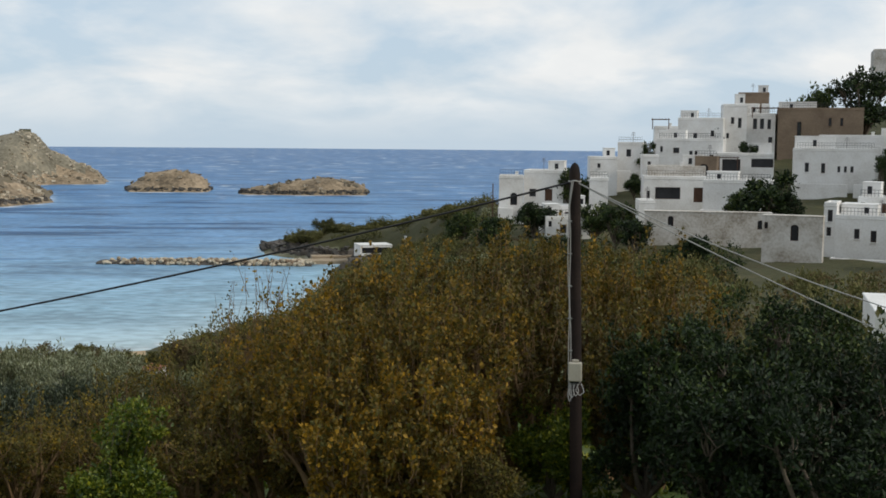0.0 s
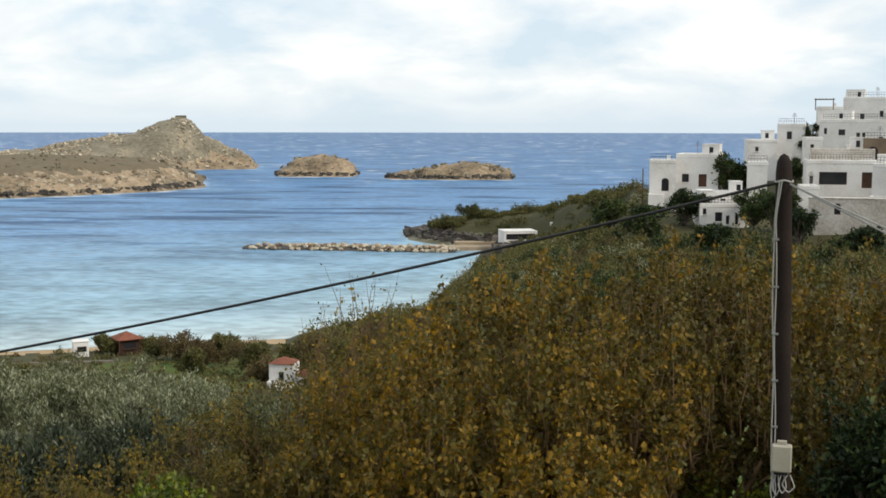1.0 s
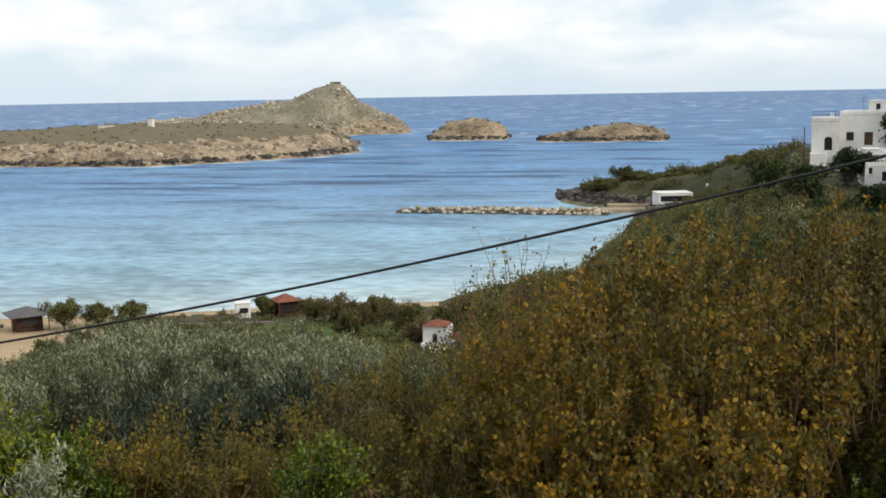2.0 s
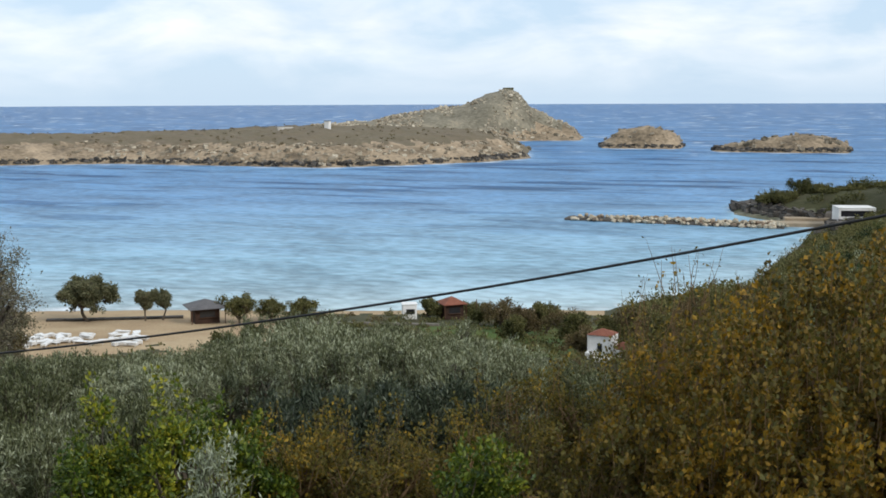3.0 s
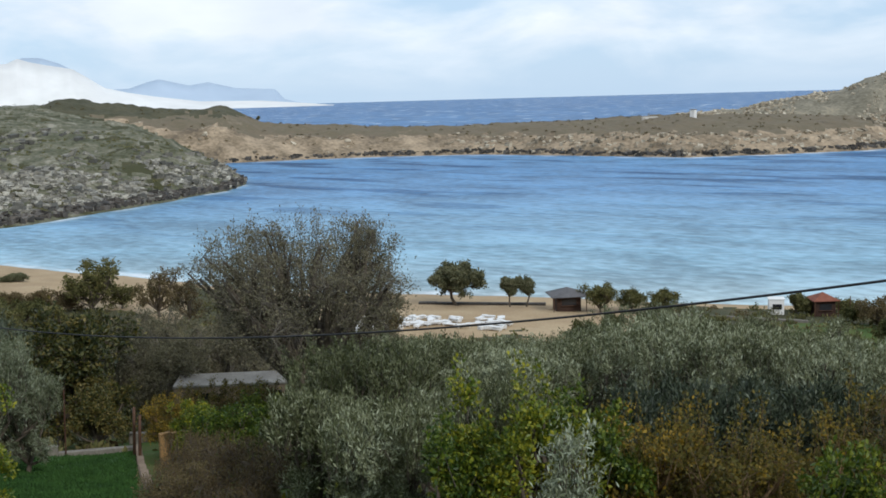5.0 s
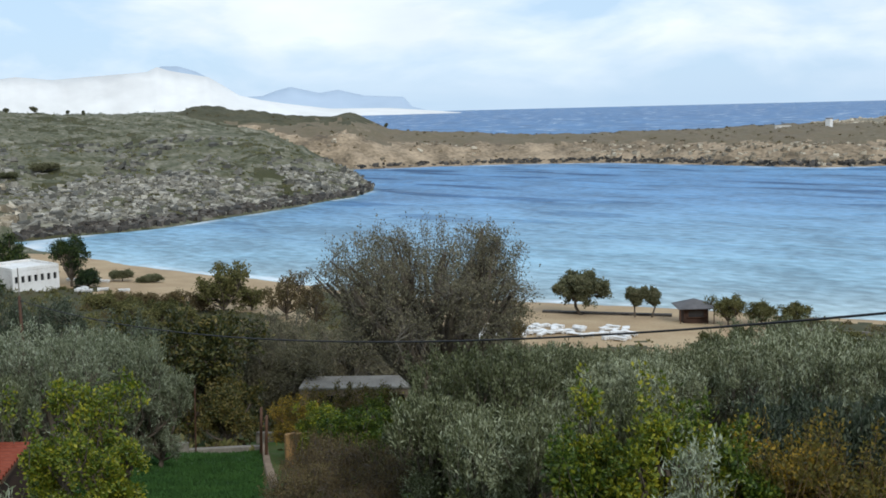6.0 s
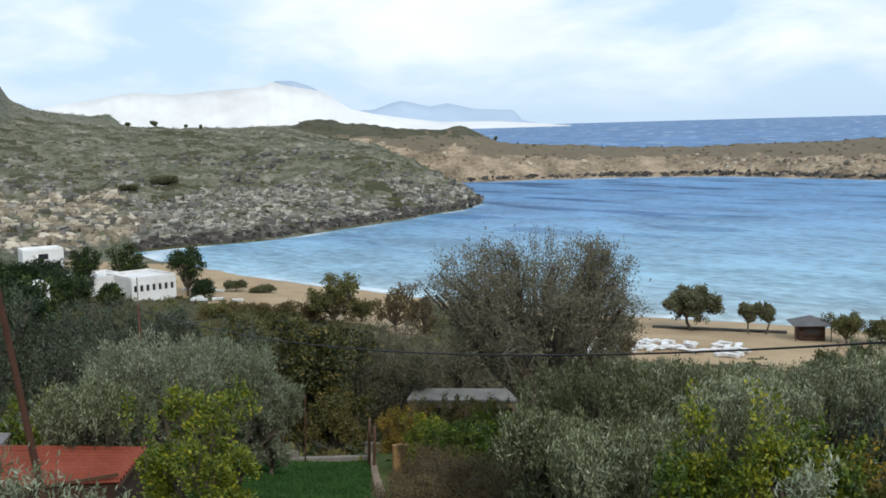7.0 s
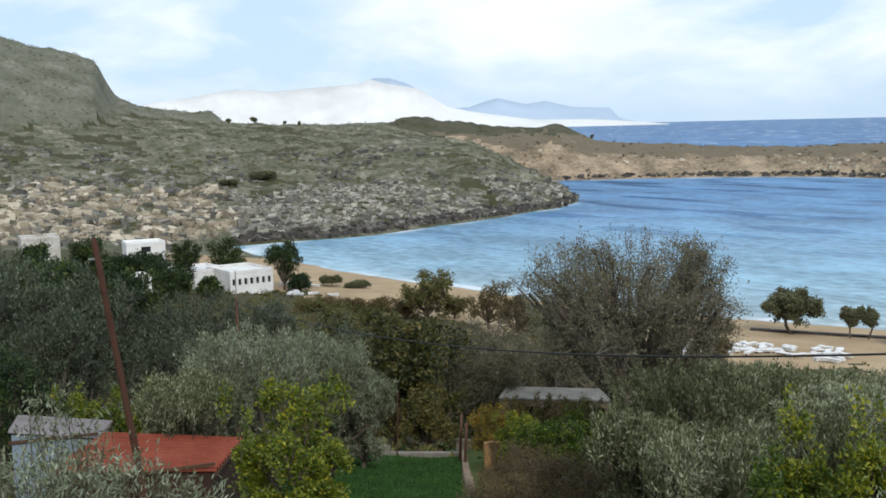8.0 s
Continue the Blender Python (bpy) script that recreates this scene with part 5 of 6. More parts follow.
house(-27.59, 201, 25.1, 12.2, 9, 5.5, ((-4.36, 2.51, 0.96, 1.09, "arch"), (0.25, 2.51, 1.72, 1.09, "arch"),), -2, WHITEWASH, "white house with arched windows")
house(-21.66, 328, 50.9, 11.8, 12, 6.5, (), 5, OLD_WALL, "pale grey stone wall high on the hill")
house(-21.92, 155, 16.8, 12.5, 9, 5.5, ((-3.44, 2.89, 0.71, 1.36, "w"), (-1.33, 2.54, 0.75, 1.54, "w"), (1.77, 2.42, 0.78, 1.29, "w"),), -5, WHITEWASH, "long white house with three small windows and a terrace")
house(-19.39, 156, 16.4, 1.6, 6, 7.5, ((0.00, 5.45, 0.66, 1.61, "w"), (-0.11, 3.51, 0.62, 1.21, "w"),), -5, WHITEWASH, "narrow white tower house")
house(-21.92, 162, 21.9, 7.4, 6, 2.6, ((-3.10, 1.26, 0.56, 1.11, "w"), (-2.10, 0.15, 0.81, 2.12, "w"), (-0.43, 0.06, 0.85, 2.23, "d"), (0.88, 1.15, 0.78, 1.00, "w"), (2.71, 1.34, 0.91, 0.81, "w"),), -5, WHITEWASH, "white upper storey behind a railed terrace")
house(-24.44, 168, 20.8, 7.4, 8, 3.8, ((-1.95, 0.98, 0.71, 0.68, "w"),), 3, WHITEWASH, "white house behind the hedge")
house(-28.08, 176, 21.1, 10.4, 9, 7.4, ((-2.24, 3.47, 1.00, 2.14, "w"), (1.17, 3.47, 1.27, 2.26, "w"), (-3.28, 0.07, 0.93, 1.69, "w"),), 0, WHITEWASH, "white house with tall dark windows")
house(-17.66, 149, 18.6, 7.6, 2, 4.2, ((0.31, 1.05, 1.02, 2.11, "arch"), (-3.30, 2.52, 0.47, 0.88, "w"),), -6, OLD_WALL, "long old wall with an arched doorway", 3.0)
house(-27.11, 142, 14.2, 14.6, 2, 5.8, ((1.38, 0.58, 1.15, 3.17, "arch"), (3.46, 0.06, 1.30, 1.11, "w"),), 8, OLD_WALL, "peeling white garden wall with an arched gate", 3.0)


def flue(house_ob, x, y, z, h=0.9):
    """A whitewashed chimney on a roof."""
    bm = bmesh.new()
    box(bm, x, y, z, 0.5, 0.5, h, 0.05)
    box(bm, x, y, z + h, 0.66, 0.66, 0.12, 0.03)
    part("chimney", bm, WHITEWASH, house_ob)


def terrace_railing(house_ob, w, y, z):
    """Dark iron railing along the front of a roof terrace."""
    bm = bmesh.new()
    for zz in (0.5, 0.95):
        box(bm, 0, y, z + zz, w, 0.05, 0.05)
    n = max(4, int(w / 0.45))
    for k in range(n + 1):
        box(bm, -w / 2 + w * k / n, y, z, 0.04, 0.04, 0.98)
    part("railing", bm, DARK_PANE, house_ob, "dark iron terrace railing")


def roof_room(house_ob, x, y, z, w, deep, h, rng):
    """A small whitewashed room on a flat roof, with its window and coping."""
    room = part("roof_room", box_mesh(x, y, z, w, deep, h, 0.05), WHITEWASH, house_ob)
    part("coping", box_mesh(x, y, z + h, w + 0.14, deep + 0.14, 0.14, 0.03), WHITEWASH, room)
    wx = x + rng.uniform(-0.2, 0.2) * w
    bm = bmesh.new()
    box(bm, wx, y - deep / 2 - 0.01, z + h * 0.3, 0.62, 0.06, min(1.1, h * 0.5))
    part("window", bm, DARK_PANE, room)
    part("sill", box_mesh(wx, y - deep / 2 - 0.05, z + h * 0.3 - 0.08, 0.8, 0.2, 0.07, 0.01), WHITEWASH, room)


def aerial(house_ob, x, y, z):
    """A television aerial: mast and cross bars."""
    bm = bmesh.new()
    box(bm, x, y, z, 0.07, 0.07, 2.4)
    for k in range(4):
        box(bm, x, y, z + 1.7 + 0.18 * k, 0.95 - 0.14 * k, 0.05, 0.05)
    part("aerial", bm, GREY_SHEET, house_ob, "thin grey television aerial")


def yard_wall(house_ob, w, h):
    """A lower forecourt wall with a doorway in front of the house."""
    bm = bmesh.new()
    x = 0.18 * w
    box(bm, (-w / 2 + x - 0.5) / 2, -2.2, -4.0, (x - 0.5) + w / 2, 0.4, 4.0 + h, 0.05)
    box(bm, (w / 2 + x + 0.5) / 2, -2.2, -4.0, w / 2 - x - 0.5, 0.4, 4.0 + h, 0.05)
    box(bm, -w / 2 + 0.2, -1.1, -4.0, 0.4, 1.8, 4.0 + h, 0.05)
    box(bm, w / 2 - 0.2, -1.1, -4.0, 0.4, 1.8, 4.0 + h, 0.05)
    part("forecourt_wall", bm, WHITEWASH, house_ob)


rng = np.random.default_rng(404)
for k, ob in enumerate([o for o in scene.objects if o.name.startswith("house") and o.parent is None and o["category"] == "house"]):
    roof = [c for c in ob.children if c.name.startswith("roof")][0].data.vertices
    top = max(v.co.z for v in roof) - 0.4
    w, deep = max(v.co.x for v in roof) * 2, max(v.co.y for v in roof)
    if k % 3 == 0:
        flue(ob, 0.9, min(2.2, deep * 0.5), top)
    if w > 4.4 and k % 5 != 4:
        rw = rng.uniform(0.32, 0.5) * w
        roof_room(ob, (0.5 * w - 0.5 * rw - 0.3) * (1 if k % 2 else -1), deep * 0.62, top, rw, deep * 0.45, rng.uniform(1.5, 2.5), rng)
    if k % 2 == 0:
        terrace_railing(ob, w * 0.9, 0.2, top + 0.35)
    if k % 3 == 1:
        aerial(ob, rng.uniform(-0.3, 0.3) * w, deep * 0.4, top)
    if w > 4 and k % 3 != 2:
        yard_wall(ob, w * 1.02, rng.uniform(0.4, 1.3))


def pergola(bearing, dist, base, w, deep, h):
    ob = thing("pergola", spot(bearing, dist, base), "dark timber pergola on a white roof terrace", "pergola", "", bearing)
    for x in (-w / 2, w / 2):
        for y in (0, deep):
            part("post", box_mesh(x, y, 0, 0.16, 0.16, h), BROWN_WOOD, ob)
    for y in (0, deep):
        part("beam", box_mesh(0, y, h, w + 0.5, 0.14, 0.16), BROWN_WOOD, ob)
    for k in range(6):
        part("rafter", box_mesh(-w / 2 + w * k / 5, deep / 2, h + 0.16, 0.1, deep + 0.5, 0.1), BROWN_WOOD, ob)


pergola(-10.9, 231, 35.0, 3.2, 2.6, 1.9)
pergola(-15.9, 240, 37.6, 5.0, 2.4, 1.9)
pergola(-14.3, 206, 27.4, 3.2, 2.4, 2.2)
for b, d, e, r in ((-6.7, 192, -1.35, 3.3), (-16.2, 172, -1.4, 4.4), (-14.9, 172, -2.2, 1.6), (-17.4, 172, -2.0, 1.8), (-12.9, 243, 1.1, 1.7), (-13.6, 241, 1.1, 1.2), (-10.2, 222, 0.5, 1.4), (-15.2, 215, 0.3, 1.6),
                   (-4.7, 170, -3.1, 2.6), (-7.9, 166, -3.0, 2.6), (-9.0, 160, -2.9, 2.2), (-10.0, 150, -3.7, 1.6), (-18.2, 255, 3.3, 5.0), (-20.4, 258, 4.2, 5.4), (-17.3, 248, 2.1, 3.0), (-21.6, 200, 0.2, 2.0),
                   (-24.6, 145, -3.4, 3.6), (-27.2, 143, -3.4, 3.8), (-9.7, 208, -1.4, 1.6), (-13.0, 140, -4.6, 1.8), (-2.6, 160, -3.5, 2.4), (-1.0, 185, -3.4, 2.6), (-5.9, 150, -4.6, 2.0)):
    tree("village_dark", b, d, e, r, "dark round evergreen among the white houses")
for b, d, e, r in ((-23.4, 205, 5.9, 3.6), (-25.2, 212, 5.6, 3.8), (-27.6, 240, 6.2, 4.0)):
    tree("pine", b, d, e, r, "tall dark conifer above the village")

# low flat house in the field, with its roof box
house(-27.4, 62, 21.0, 9.5, 8, 1.8, (), 12, WHITEWASH, "low white flat-roofed house below the village", 3.0, False)
house(-28.6, 66, 22.9, 2.2, 2.6, 1.5, (), 12, WHITEWASH, "white stair head on a flat roof", 0.0, False)

# ---- telephone pole beside the autumn trees ----
POLE = spot(-9.85, 16.3)
LEAN = -0.023


def cable(name, a, b, sag, r, mat, label, parent=None, n=28):
    a, b = np.array(a, float), np.array(b, float)
    s = np.linspace(0, 1, n)[:, None]
    pts = a + (b - a) * s - np.array([0, 0, 4 * sag]) * s * (1 - s)
    v, f = tubes([(pts, np.full(n, r))], 8)
    ob = mesh_object(name, v, f, [mat], parent, None, True)
    if parent is None:
        tagged(ob, label, "cable")
    return ob


def strand(points, r, sides=6):
    p = np.array(points, float)
    t = np.linspace(0, len(p) - 1, len(p) * 6)
    q = np.stack([np.interp(t, np.arange(len(p)), p[:, k]) for k in range(3)], 1)
    for _ in range(3):
        q[1:-1] = (q[:-2] + 2 * q[1:-1] + q[2:]) / 4
    return tubes([(q, np.full(len(q), r))], sides)


def telephone_pole():
    ob = thing("telephone_pole", POLE, "dark creosoted wooden telephone pole with a beige junction box", "pole", "", -8.95)
    top = level(-1.32, 16.3) - POLE.z
    hs = [-0.5, 0.5, 2.0, top * 0.6, top - 0.55, top - 0.24, top - 0.1, top - 0.03, top]
    rs = [0.135, 0.13, 0.127, 0.12, 0.113, 0.112, 0.092, 0.055, 0.006]
    lean = np.array(hs) * LEAN
    v, f = tubes([(np.stack([lean, np.zeros(len(hs)), np.array(hs)], 1), rs)], 14)
    mesh_object("shaft", v, f, [POLE_WOOD], ob, None, True)
    ring = top - 0.37
    v, f = tubes([(np.array([[0.118 * math.cos(a), 0.118 * math.sin(a), ring + 0.012 * math.sin(3 * a)] for a in np.linspace(0, 6.3, 24)]) + np.array([ring * LEAN, 0, 0]), np.full(24, 0.014))], 6)
    mesh_object("tie_ring", v, f, [GREY_CABLE], ob, None, True)["label"] = "pale wire binding"
    zb = level(-15.55, 16.3) - POLE.z
    bx = zb * LEAN + 0.0
    case = part("junction_box", box_mesh(bx, -0.20, zb - 0.19, 0.27, 0.15, 0.38, 0.02), BOX_GREY, ob, "beige plastic junction box")
    part("bracket", box_mesh(bx, -0.18, zb + 0.192, 0.13, 0.06, 0.05, 0.008), BOX_GREY, case)
    part("gland", box_mesh(bx, -0.19, zb - 0.235, 0.18, 0.07, 0.045, 0.008), CABLE, case)
    for dx, wob in ((-0.115, 0.0), (-0.085, 0.4)):
        pts = [(0.06 + dx + ring * LEAN, -0.13, ring)] + [(dx + z * LEAN - 0.012 + 0.012 * math.sin(z * 3 + wob * 5), -0.125, z) for z in np.linspace(ring - 0.5, zb - 0.5, 14)]
        v, f = strand(pts, 0.011)
        mesh_object("drop_cable", v, f, [GREY_CABLE], ob, None, True)
    for k, (cx, wid, ln) in enumerate(((-0.06, 0.05, 0.34), (0.02, 0.06, 0.30), (0.1, 0.09, 0.28), (-0.1, 0.04, 0.42))):
        pts = [(bx + cx, -0.19, zb - 0.2), (bx + cx - wid, -0.21, zb - 0.2 - ln * 0.6), (bx + cx, -0.22, zb - 0.2 - ln), (bx + cx + wid, -0.21, zb - 0.2 - ln * 0.7), (bx + cx + 0.02, -0.17, zb - 0.24)]
        v, f = strand(pts, 0.010)
        mesh_object("cable_loop", v, f, [GREY_CABLE], ob, None, True)
    for z in np.linspace(ring - 0.8, zb + 0.4, 5):
        part("clip", box_mesh(-0.1 + z * LEAN, -0.13, z, 0.09, 0.03, 0.025), STEEL, ob)
    return Vector((POLE.x + ring * LEAN, POLE.y, POLE.z + ring))


TIE = telephone_pole()


def rusty_pole():
    foot, tip = spot(72.5, 28, None), spot(74.6, 28, level(-5.18, 28))
    ob = thing("leaning_pole", foot, "leaning rust-brown wooden service pole", "pole")
    d = np.array(tip - foot)
    v, f = tubes([(np.array([d * s for s in (-0.06, 0.25, 0.5, 0.75, 0.985, 1.0)]), [0.095, 0.09, 0.086, 0.082, 0.078, 0.03])], 12)
    mesh_object("shaft", v, f, [RUST], ob, None, True)
    part("bolt", box_mesh(d[0] * 0.93, d[1] * 0.93 - 0.12, d[2] * 0.93, 0.05, 0.2, 0.05, 0.01), STEEL, ob)


rusty_pole()
FAR_POST = spot(68.0, 54)
cable("overhead_cable", TIE, (FAR_POST.x, FAR_POST.y, 23.78), 1.67, 0.021, CABLE, "thick black overhead cable hanging across the garden", None, 60)
for end, sag in (((8.62, 11.03, 28.4), 0.12), ((8.62, 11.03, 29.0), 0.2)):
    cable("service_wire", TIE, end, sag, 0.011, GREY_CABLE, "pale service wire running from the pole")

# ---- breakwater, quay and cafe by the cape ----


def breakwater():
    rng = np.random.default_rng(31)
    a, b = np.array(spot(16.9, 303, 0)), np.array(spot(6.6, 291, 0))
    along = (b - a) / np.linalg.norm(b - a)
    side = np.array([-along[1], along[0], 0])
    ln = np.linalg.norm(b - a)
    ob = thing("breakwater", a, "low breakwater of pale tumbled boulders", "breakwater")
    s = np.linspace(-1, ln, 40)
    prof = ((-3.6, -1.5), (-2.4, 0.35), (-0.8, 0.75), (1.2, 0.8), (2.6, 0.3), (3.6, -1.5))
    v = np.array([[along * q + side * o + np.array([0, 0, z + 0.15 * math.sin(q * 1.7 + o)]) for o, z in prof] for q in s]).reshape(-1, 3)
    i, j = np.meshgrid(np.arange(39), np.arange(5), indexing="ij")
    k = (i * 6 + j).ravel()
    mesh_object("core", v, np.stack([k, k + 6, k + 7, k + 1], 1), [DARK_ROCK], ob)
    shapes = []
    for q in range(6):
        me = bpy.data.meshes.new("boulder")
        bm = bmesh.new()
        bmesh.ops.create_icosphere(bm, subdivisions=1, radius=0.62)
        for vert in bm.verts:
            vert.co *= rng.uniform(0.72, 1.12)
            vert.co.z *= 0.72
        bm.to_mesh(me)
        bm.free()
        me.materials.append(ROCK_BLOCK if q < 5 else BROWN_STONE)
        shapes.append(me)
    for q in range(290):
        st = new("boulder", shapes[q % 6])
        st.parent = ob
        t, o = rng.uniform(0, 1) ** 0.8 * ln, rng.uniform(-3.3, 2.4)
        place = along * t + side * o
        st.matrix_local = pose(place[0], place[1], (0.95 if abs(o) < 2 else 0.35) + rng.uniform(-0.15, 0.3), rng.uniform(-30, 30), rng.uniform(-30, 30), rng.uniform(0, 360)) @ Matrix.Scale(rng.uniform(0.6, 1.5), 4)


breakwater()


def slab(name, bearing, dist, base, sx, sy, sz, mat, label, category, turn=0.0, kind=""):
    ob = thing(name, spot(bearing, dist, base), label, category, "", bearing + turn)
    part("block", box_mesh(0, 0, 0, sx, sy, sz, 0.06), mat, ob)
    return ob


# the cafe's single wide dark pane stands in for shade below a canopy roof
house(3.4, 292, 3.0, 8.6, 7, 2.1, ((0, 0.1, 7.6, 1.45, "w"),), 14, WHITEWASH, "low white beach cafe with a flat pale roof", 2.0, False, "cafe", None, False)
house(1.3, 296, 4.4, 7, 5, 2.6, ((-1.6, 0.5, 1.2, 1.2, "w"), (1.4, 0.5, 1.2, 1.2, "w")), -6, WHITEWASH, "small white flat-roofed building above the quay", 3.0, False, "cafe_annex")
slab("quay", 5.9, 297, -0.6, 20, 6, 1.5, QUAY, "sand-coloured concrete quay beside the breakwater", "quay", 8)
slab("quay_step", 5.2, 303, 0.0, 16, 4, 1.5, QUAY, "upper concrete terrace behind the quay", "quay", 8)

# ---- beach ----


def kiosk(bearing, dist, w, body_h, roof_w, roof_h, wall_m, roof_m, label, turn=0.0):
    ob = thing("kiosk", spot(bearing, dist), label, "hut", "", bearing + turn)
    part("body", box_mesh(0, 0, -0.2, w, w * 0.9, body_h + 0.2, 0.04), wall_m, ob)
    bm = bmesh.new()
    bmesh.ops.create_cone(bm, cap_ends=True, segments=4, radius1=roof_w * 0.707, radius2=0.08, depth=roof_h, matrix=Matrix.Translation((0, 0, body_h + roof_h / 2 + 0.08)) @ Matrix.Rotation(radians(45), 4, "Z"))
    box(bm, 0, 0, body_h, roof_w, roof_w, 0.09, 0.02)
    part("roof", bm, roof_m, ob)
    hatch = part("hatch", box_mesh(0, -w * 0.45 - 0.02, 0.95, w * 0.6, 0.05, body_h * 0.38), DARK_PANE, ob)
    part("counter", box_mesh(0, -w * 0.45 - 0.14, 0.88, w * 0.66, 0.3, 0.06, 0.01), BROWN_WOOD, hatch)
    for sx in (-1, 1):
        part("corner_post", box_mesh(sx * roof_w * 0.44, -roof_w * 0.44, -0.2, 0.1, 0.1, body_h + 0.2), BROWN_WOOD, ob)


kiosk(35.15, 160, 3.4, 2.2, 5.2, 1.0, DARK_WOOD, THATCH, "dark wooden beach bar with a grey thatched roof", 12)
kiosk(22.85, 160, 2.7, 2.2, 3.6, 0.9, DARK_WOOD, ROOF_TILE, "small brown beach hut with a red tiled roof", 20)


def white_kiosk():
    ob = thing("white_kiosk", spot(25.0, 160), "small white box kiosk on the beach", "hut", "", 30)
    part("body", box_mesh(0, 0, 0, 2.0, 1.8, 2.1, 0.05), WHITEWASH, ob)
    part("roof", box_mesh(0, 0, 2.1, 2.2, 2.0, 0.14, 0.03), WHITEWASH, ob)
    part("hatch", box_mesh(0.1, -0.92, 0.8, 1.2, 0.06, 0.7), DARK_PANE, ob)


white_kiosk()


def post_thing(bearing, dist, h, r, mat, label, name="post", lean=(0, 0)):
    ob = thing(name, spot(bearing, dist), label, "post", "", bearing)
    v, f = tubes([(np.array([[lean[0] * s, lean[1] * s, h * s - (0.3 if s == 0 else 0)] for s in (0, 0.5, 0.99, 1.0)]), [r, r * 0.95, r * 0.9, r * 0.3])], 8)
    mesh_object("shaft", v, f, [mat], ob, None, True)
    return ob


post_thing(21.6, 158, 2.9, 0.07, BROWN_WOOD, "thin wooden lamp post by the beach")
post_thing(68.0, 175, 6.0, 0.09, CONCRETE, "grey street pole beside the white building")
post_thing(68.0, 54, 24.0 - spot(68.0, 54).z, 0.08, BROWN_WOOD, "wooden service post among the olive trees")
post_thing(-2.55, 188, 7.6, 0.1, BROWN_WOOD, "dark pole on the village edge")


def lounger_stack(bearing, dist, n, turn):
    ob = thing("lounger_stack", spot(bearing, dist), "stack of white plastic sun loungers on the sand", "sun lounger", "stored loungers", turn)
    for k in range(n):
        bm = bmesh.new()
        z = 0.14 * k
        box(bm, 0, 0, z + 0.22, 1.9, 0.66, 0.06, 0.02)
        box(bm, -0.62, 0, z + 0.28, 0.62, 0.6, 0.05, 0.02)
        for x in (-0.75, 0.75):
            for y in (-0.26, 0.26):
                box(bm, x, y, z + (0 if k == 0 else 0.1), 0.06, 0.06, 0.22 if k == 0 else 0.12)
        part("lounger", bm, WHITEWASH, ob)


rng = np.random.default_rng(77)
for k in range(90):
    lounger_stack(rng.uniform(38.2, 47.5), rng.uniform(138, 150), int(rng.integers(1, 4)), rng.uniform(0, 180))
for k in range(9):
    lounger_stack(rng.uniform(63.2, 66), rng.uniform(195, 215), 3, rng.uniform(0, 180))


def low_wall(bearing_a, bearing_b, dist_a, dist_b, h, thick, mat, label):
    a, b = spot(bearing_a, dist_a), spot(bearing_b, dist_b)
    d = b - a
    ob = thing("low_wall", (a + b) / 2, label, "wall", "", math.degrees(math.atan2(d.y, d.x)))
    n = max(2, int(d.length / 2.5))
    bm = bmesh.new()
    for k in range(n):
        s = (k + 0.5) / n
        box(bm, (s - 0.5) * d.length * 0.999, 0, -0.5 + (height(a.x + d.x * s, a.y + d.y * s) - ob.location.z), d.length / n * 0.999, thick, h + 0.5, 0.03)
    part("masonry", bm, mat, ob)
    return ob


low_wall(36.2, 42.6, 166, 168, 0.35, 0.9, DARK_ROCK, "low dark stone kerb along the beach")
low_wall(13.4, 15.7, 104, 103, 0.5, 0.35, WHITEWASH, "low whitewashed garden wall")
low_wall(10.8, 12.8, 105, 106, 0.5, 0.35, WHITEWASH, "low whitewashed terrace wall")
low_wall(56.9, 64.2, 54, 55, 0.35, 0.3, CONCRETE, "low concrete kerb behind the lawn")
low_wall(56.4, 56.9, 38, 54, 0.12, 0.3, BROWN_STONE, "old concrete path edge beside the lawn")
low_wall(23.5, 32, 150, 158, 0.35, 0.4, CONCRETE, "low beach path kerb")


def chapel():
    ob = thing("chapel", spot(15.25, 107), "little white chapel tower with a red tiled roof", "chapel", "", 15 - 20)
    part("tower", box_mesh(0, 0, -1, 2.3, 2.1, 3.4, 0.05), WHITEWASH, ob)
    bm = bmesh.new()
    bmesh.ops.create_cone(bm, cap_ends=True, segments=4, radius1=1.66, radius2=0.05, depth=0.5, matrix=Matrix.Translation((0, 0, 2.7)) @ Matrix.Rotation(radians(45), 4, "Z"))
    part("tower_roof", bm, ROOF_TILE, ob)
    part("window", box_mesh(0.1, -1.05, 0.9, 0.45, 0.08, 0.8), DARK_PANE, ob)
    part("nave", box_mesh(1.7, 1.2, -1, 1.6, 2.4, 2.0, 0.05), WHITEWASH, ob)
    bm = bmesh.new()
    bmesh.ops.create_cone(bm, cap_ends=True, segments=4, radius1=1.5, radius2=0.3, depth=0.55, matrix=Matrix.Translation((1.7, 1.2, 1.28)) @ Matrix.Rotation(radians(45), 4, "Z"))
    part("nave_roof", bm, ROOF_TILE, ob)
    part("porch", box_mesh(-0.6, -1.3, -1, 1.0, 0.9, 1.9, 0.05), WHITEWASH, ob)


chapel()


def watch_tower():
    ob = thing("stone_tower", spot(28.95, 655), "small ruined stone tower on the peninsula", "tower")
    part("body", box_mesh(0, 0, -0.8, 2.9, 2.9, 5.2, 0.2), WHITEWASH, ob)
    part("top", box_mesh(0, 0, 4.4, 3.2, 3.2, 0.4, 0.1), CONCRETE, ob)


watch_tower()
house(31.0, 690, 12.5, 9, 3.5, 2.0, (), 10, OLD_WALL, "low ruined wall on the peninsula", 2.0, False, "ruin")
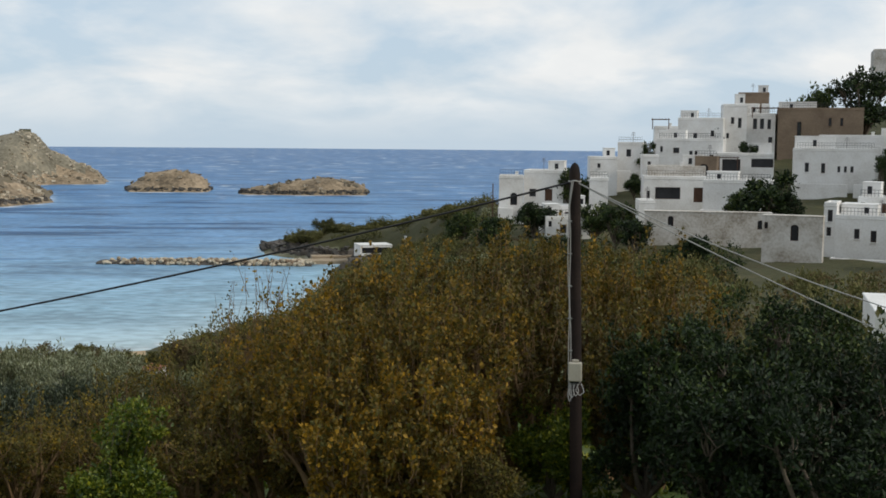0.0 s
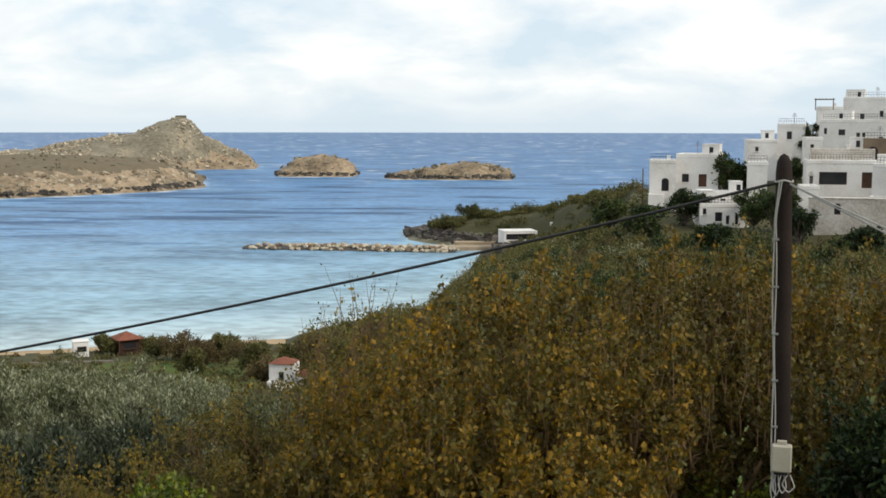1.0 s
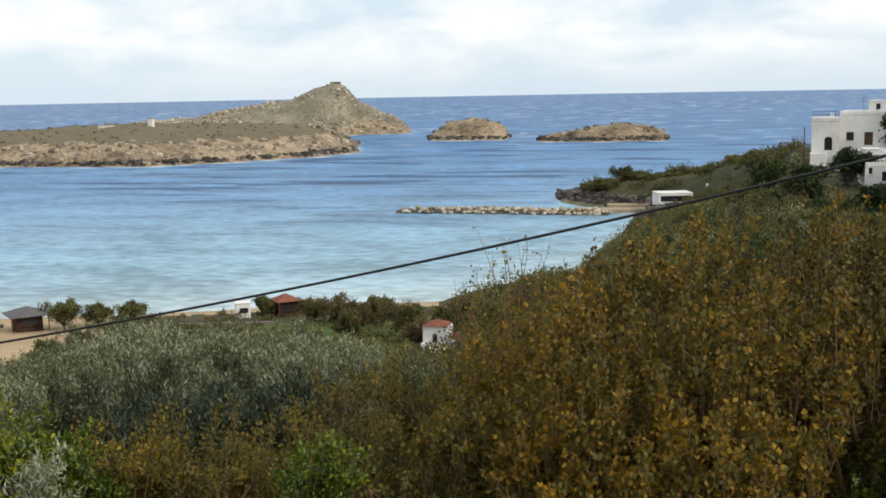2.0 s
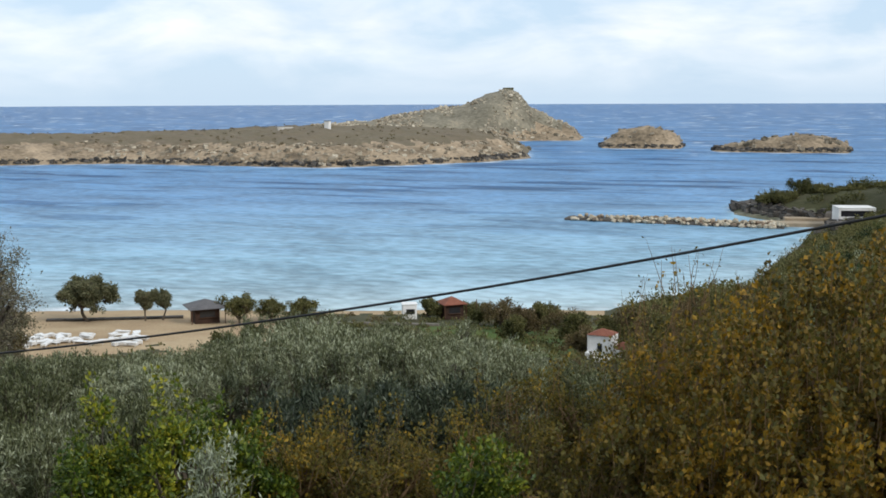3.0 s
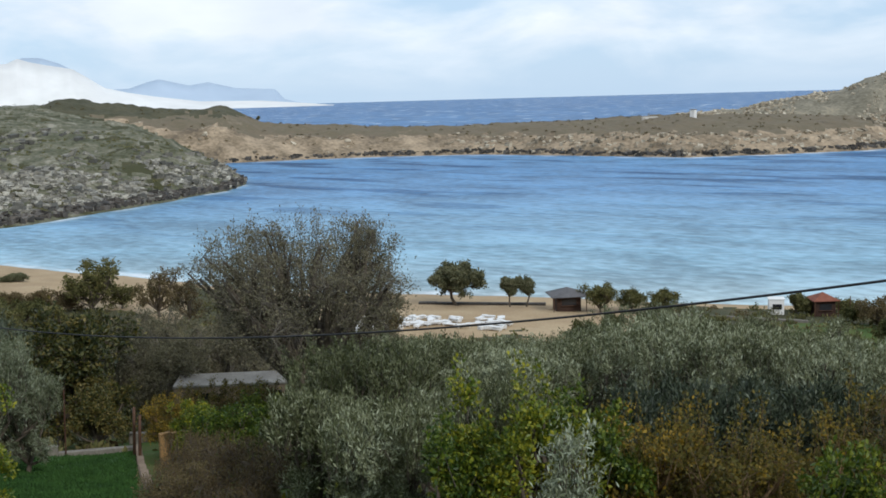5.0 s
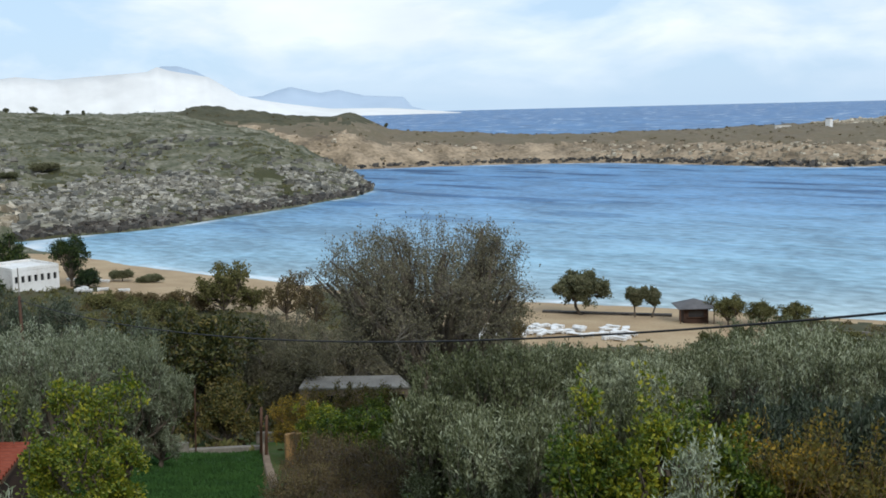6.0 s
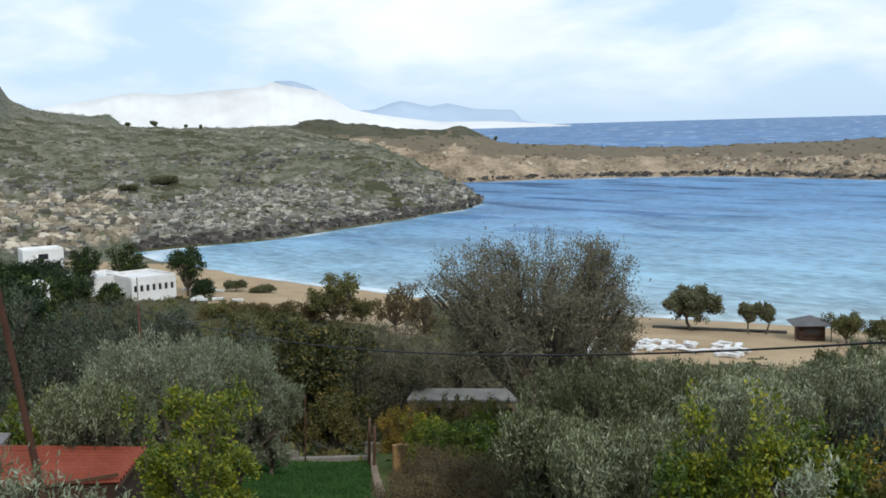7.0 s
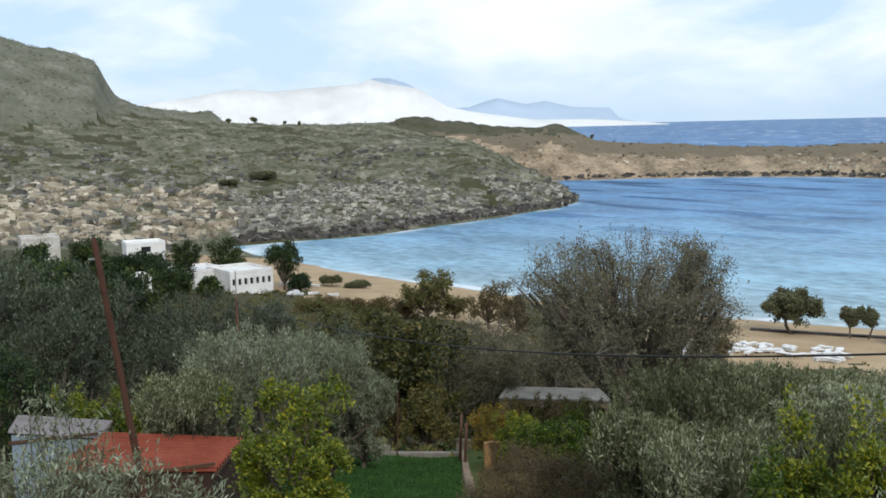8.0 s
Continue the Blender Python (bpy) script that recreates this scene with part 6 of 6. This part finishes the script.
house(20.0, 900, 36.6, 7, 7, 2.2, (), 10, GREY_ROCK, "round ancient tomb on the hilltop", 2.0, False, "tomb")

# ---- white buildings at the far end of the beach ----
house(67.2, 202, 2.8, 8.2, 10, 3.5, tuple((-3.4 + k * 1.13, 1.5, 0.6, 1.1, "w") for k in range(7)), 26, WHITEWASH, "long white hotel wing with a row of small windows", 2.0, True, "hotel", None, False)
house(69.3, 206, 2.9, 8.0, 9, 3.3, (), 26, WHITEWASH, "white flat-roofed hotel annex", 2.0, True, "hotel")
house(73.1, 182, 4.9, 7.0, 6, 3.6, ((-1.5, 1.0, 0.9, 1.2, "w"), (1.2, 1.0, 0.9, 1.2, "w")), 10, WHITEWASH, "white house among dark trees", 2.0, True, "villa")
house(72.2, 248, 4.8, 8.0, 7, 2.6, ((0, 1.0, 2.0, 1.2, "w"),), 8, WHITEWASH, "white house at the hill foot", 2.0, True, "villa")
house(77.0, 230, 7.5, 7.0, 7, 3.6, ((0, 1.0, 1.0, 1.2, "w"),), 5, OLD_WALL, "pale stone house at the hill foot", 2.0, True, "villa")

# ---- garden in the foreground ----


def lawn():
    bs, rs = np.linspace(57.0, 66.0, 30), np.linspace(34, 53.6, 30)
    x, y, faces = polar_sheet(bs, rs)
    z, _ = heights(x, y)
    tagged(mesh_object("lawn", np.stack([x, y, z + 0.12], 1), faces, [LAWN], None, None, True), "bright green mown lawn", "lawn", kind="structure")
    rng = np.random.default_rng(3)
    n = 26000
    b, r = np.radians(rng.uniform(57.0, 66, n)), rng.uniform(34, 53.4, n)
    x, y = -r * np.sin(b), r * np.cos(b)
    z, _ = heights(x, y)
    v, f = leaves(np.stack([x, y, z + 0.1], 1), np.tile([0, 0, 1.0], (n, 1)), 0.16, 0.05, rng, 0.5)
    tagged(mesh_object("lawn_grass", v, f, [LAWN]), "short bright green grass blades", "grass", kind="stuff")


lawn()
for b, d, top in ((57.05, 50, -14.6), (56.8, 49, -15.0), (60.25, 54, -13.3), (54.9, 52, -14.8), (63.2, 55, -14.4)):
    h = level(top, d) - spot(b, d).z
    post_thing(b, d, h, 0.07 if b < 58 and b > 56 else 0.035, RUST if b > 58 or b < 56 else BROWN_WOOD, "weathered fence post beside the lawn", "fence_post", (0.12, 0.0))


def sheet_roof(name, corners, mat, label, wall_m, waves, drop):
    """A lean-to roofed with corrugated sheet. corners: back left, back right, front right, front left."""
    c = [np.array(p, float) for p in corners]
    ob = thing(name, Vector(c[3]), label, "shed")
    o = c[3]
    n, m = waves * 6, 4
    v, f = [], []
    for i in range(n + 1):
        s = i / n
        lift = 0.05 * math.sin(2 * math.pi * waves * s)
        for j in range(m + 1):
            t = j / m
            p = (c[0] * (1 - t) + c[1] * t) * (1 - s) + (c[3] * (1 - t) + c[2] * t) * s
            v.append(p - o + np.array([0, 0, lift]))
    for i in range(n):
        for j in range(m):
            a = i * (m + 1) + j
            f.append((a, a + 1, a + m + 2, a + m + 1))
    roof = mesh_object("roof", v, f, [mat], ob)
    thick = roof.modifiers.new("thickness", "SOLIDIFY")
    thick.thickness = 0.02
    bm = bmesh.new()
    inset = [(p * 0.94 + sum(c) / 4 * 0.06) - o for p in c]
    for k in range(4):
        a, b = inset[k], inset[(k + 1) % 4]
        quad(bm, tuple(a - [0, 0, 0.08]), tuple(b - [0, 0, 0.08]), tuple(b - [0, 0, drop]), tuple(a - [0, 0, drop]))
    part("wall", bm, wall_m, ob)
    bm = bmesh.new()
    for k in (1, 2):
        a, b = c[k] - o, c[(k + 1) % 4] - o
        mid, ln = (a + b) / 2, np.linalg.norm((b - a)[:2])
        box(bm, mid[0], mid[1], mid[2] - 0.12, ln, 0.05, 0.08, 0.0, math.degrees(math.atan2(b[1] - a[1], b[0] - a[0])))
    part("fascia", bm, BROWN_WOOD, ob)


def at_el(b, d, e):
    return spot(b, d, level(e, d))


sheet_roof("red_shed", (at_el(74.6, 33, -14.5), at_el(68.0, 33.5, -15.3), at_el(69.4, 30.3, -16.75), at_el(77.4, 29.8, -16.0)), RED_SHEET, "low shed roofed with corrugated red sheet", DARK_WOOD, 11, 2.6)
sheet_roof("grey_shed", (at_el(78.5, 37.5, -13.3), at_el(74.2, 37.5, -14.0), at_el(74.9, 35, -14.7), at_el(79.0, 35, -14.0)), GREY_SHEET, "blue-walled shed with a grey sheet roof", BLUE_WALL, 8, 2.8)
house(51.5, 62, 15.3, 7.6, 2.6, 1.2, ((-2.4, 0.2, 1.0, 0.7, "w"), (1.2, 0.2, 1.6, 0.7, "w")), -6, BROWN_STONE, "low grey outbuilding with a flat concrete roof", 2.5, False, "outbuilding", CONCRETE)
low_wall(54.4, 57.2, 57, 58, 0.5, 0.3, CONCRETE, "low pale garden wall beside the outbuilding")
house(75.0, 52, 16.4, 5.0, 4, 2.4, ((0.6, 0.3, 1.2, 1.5, "w"),), 6, OLD_WALL, "small grey outbuilding under the olives", 2.5, False, "outbuilding", GREY_SHEET)
low_wall(59.2, 60.4, 118, 120, 0.6, 0.4, WHITEWASH, "pale low wall in the lower garden")
low_wall(54.7, 55.8, 47.4, 47, 1.5, 0.2, OCHRE, "ochre-plastered garden wall end")
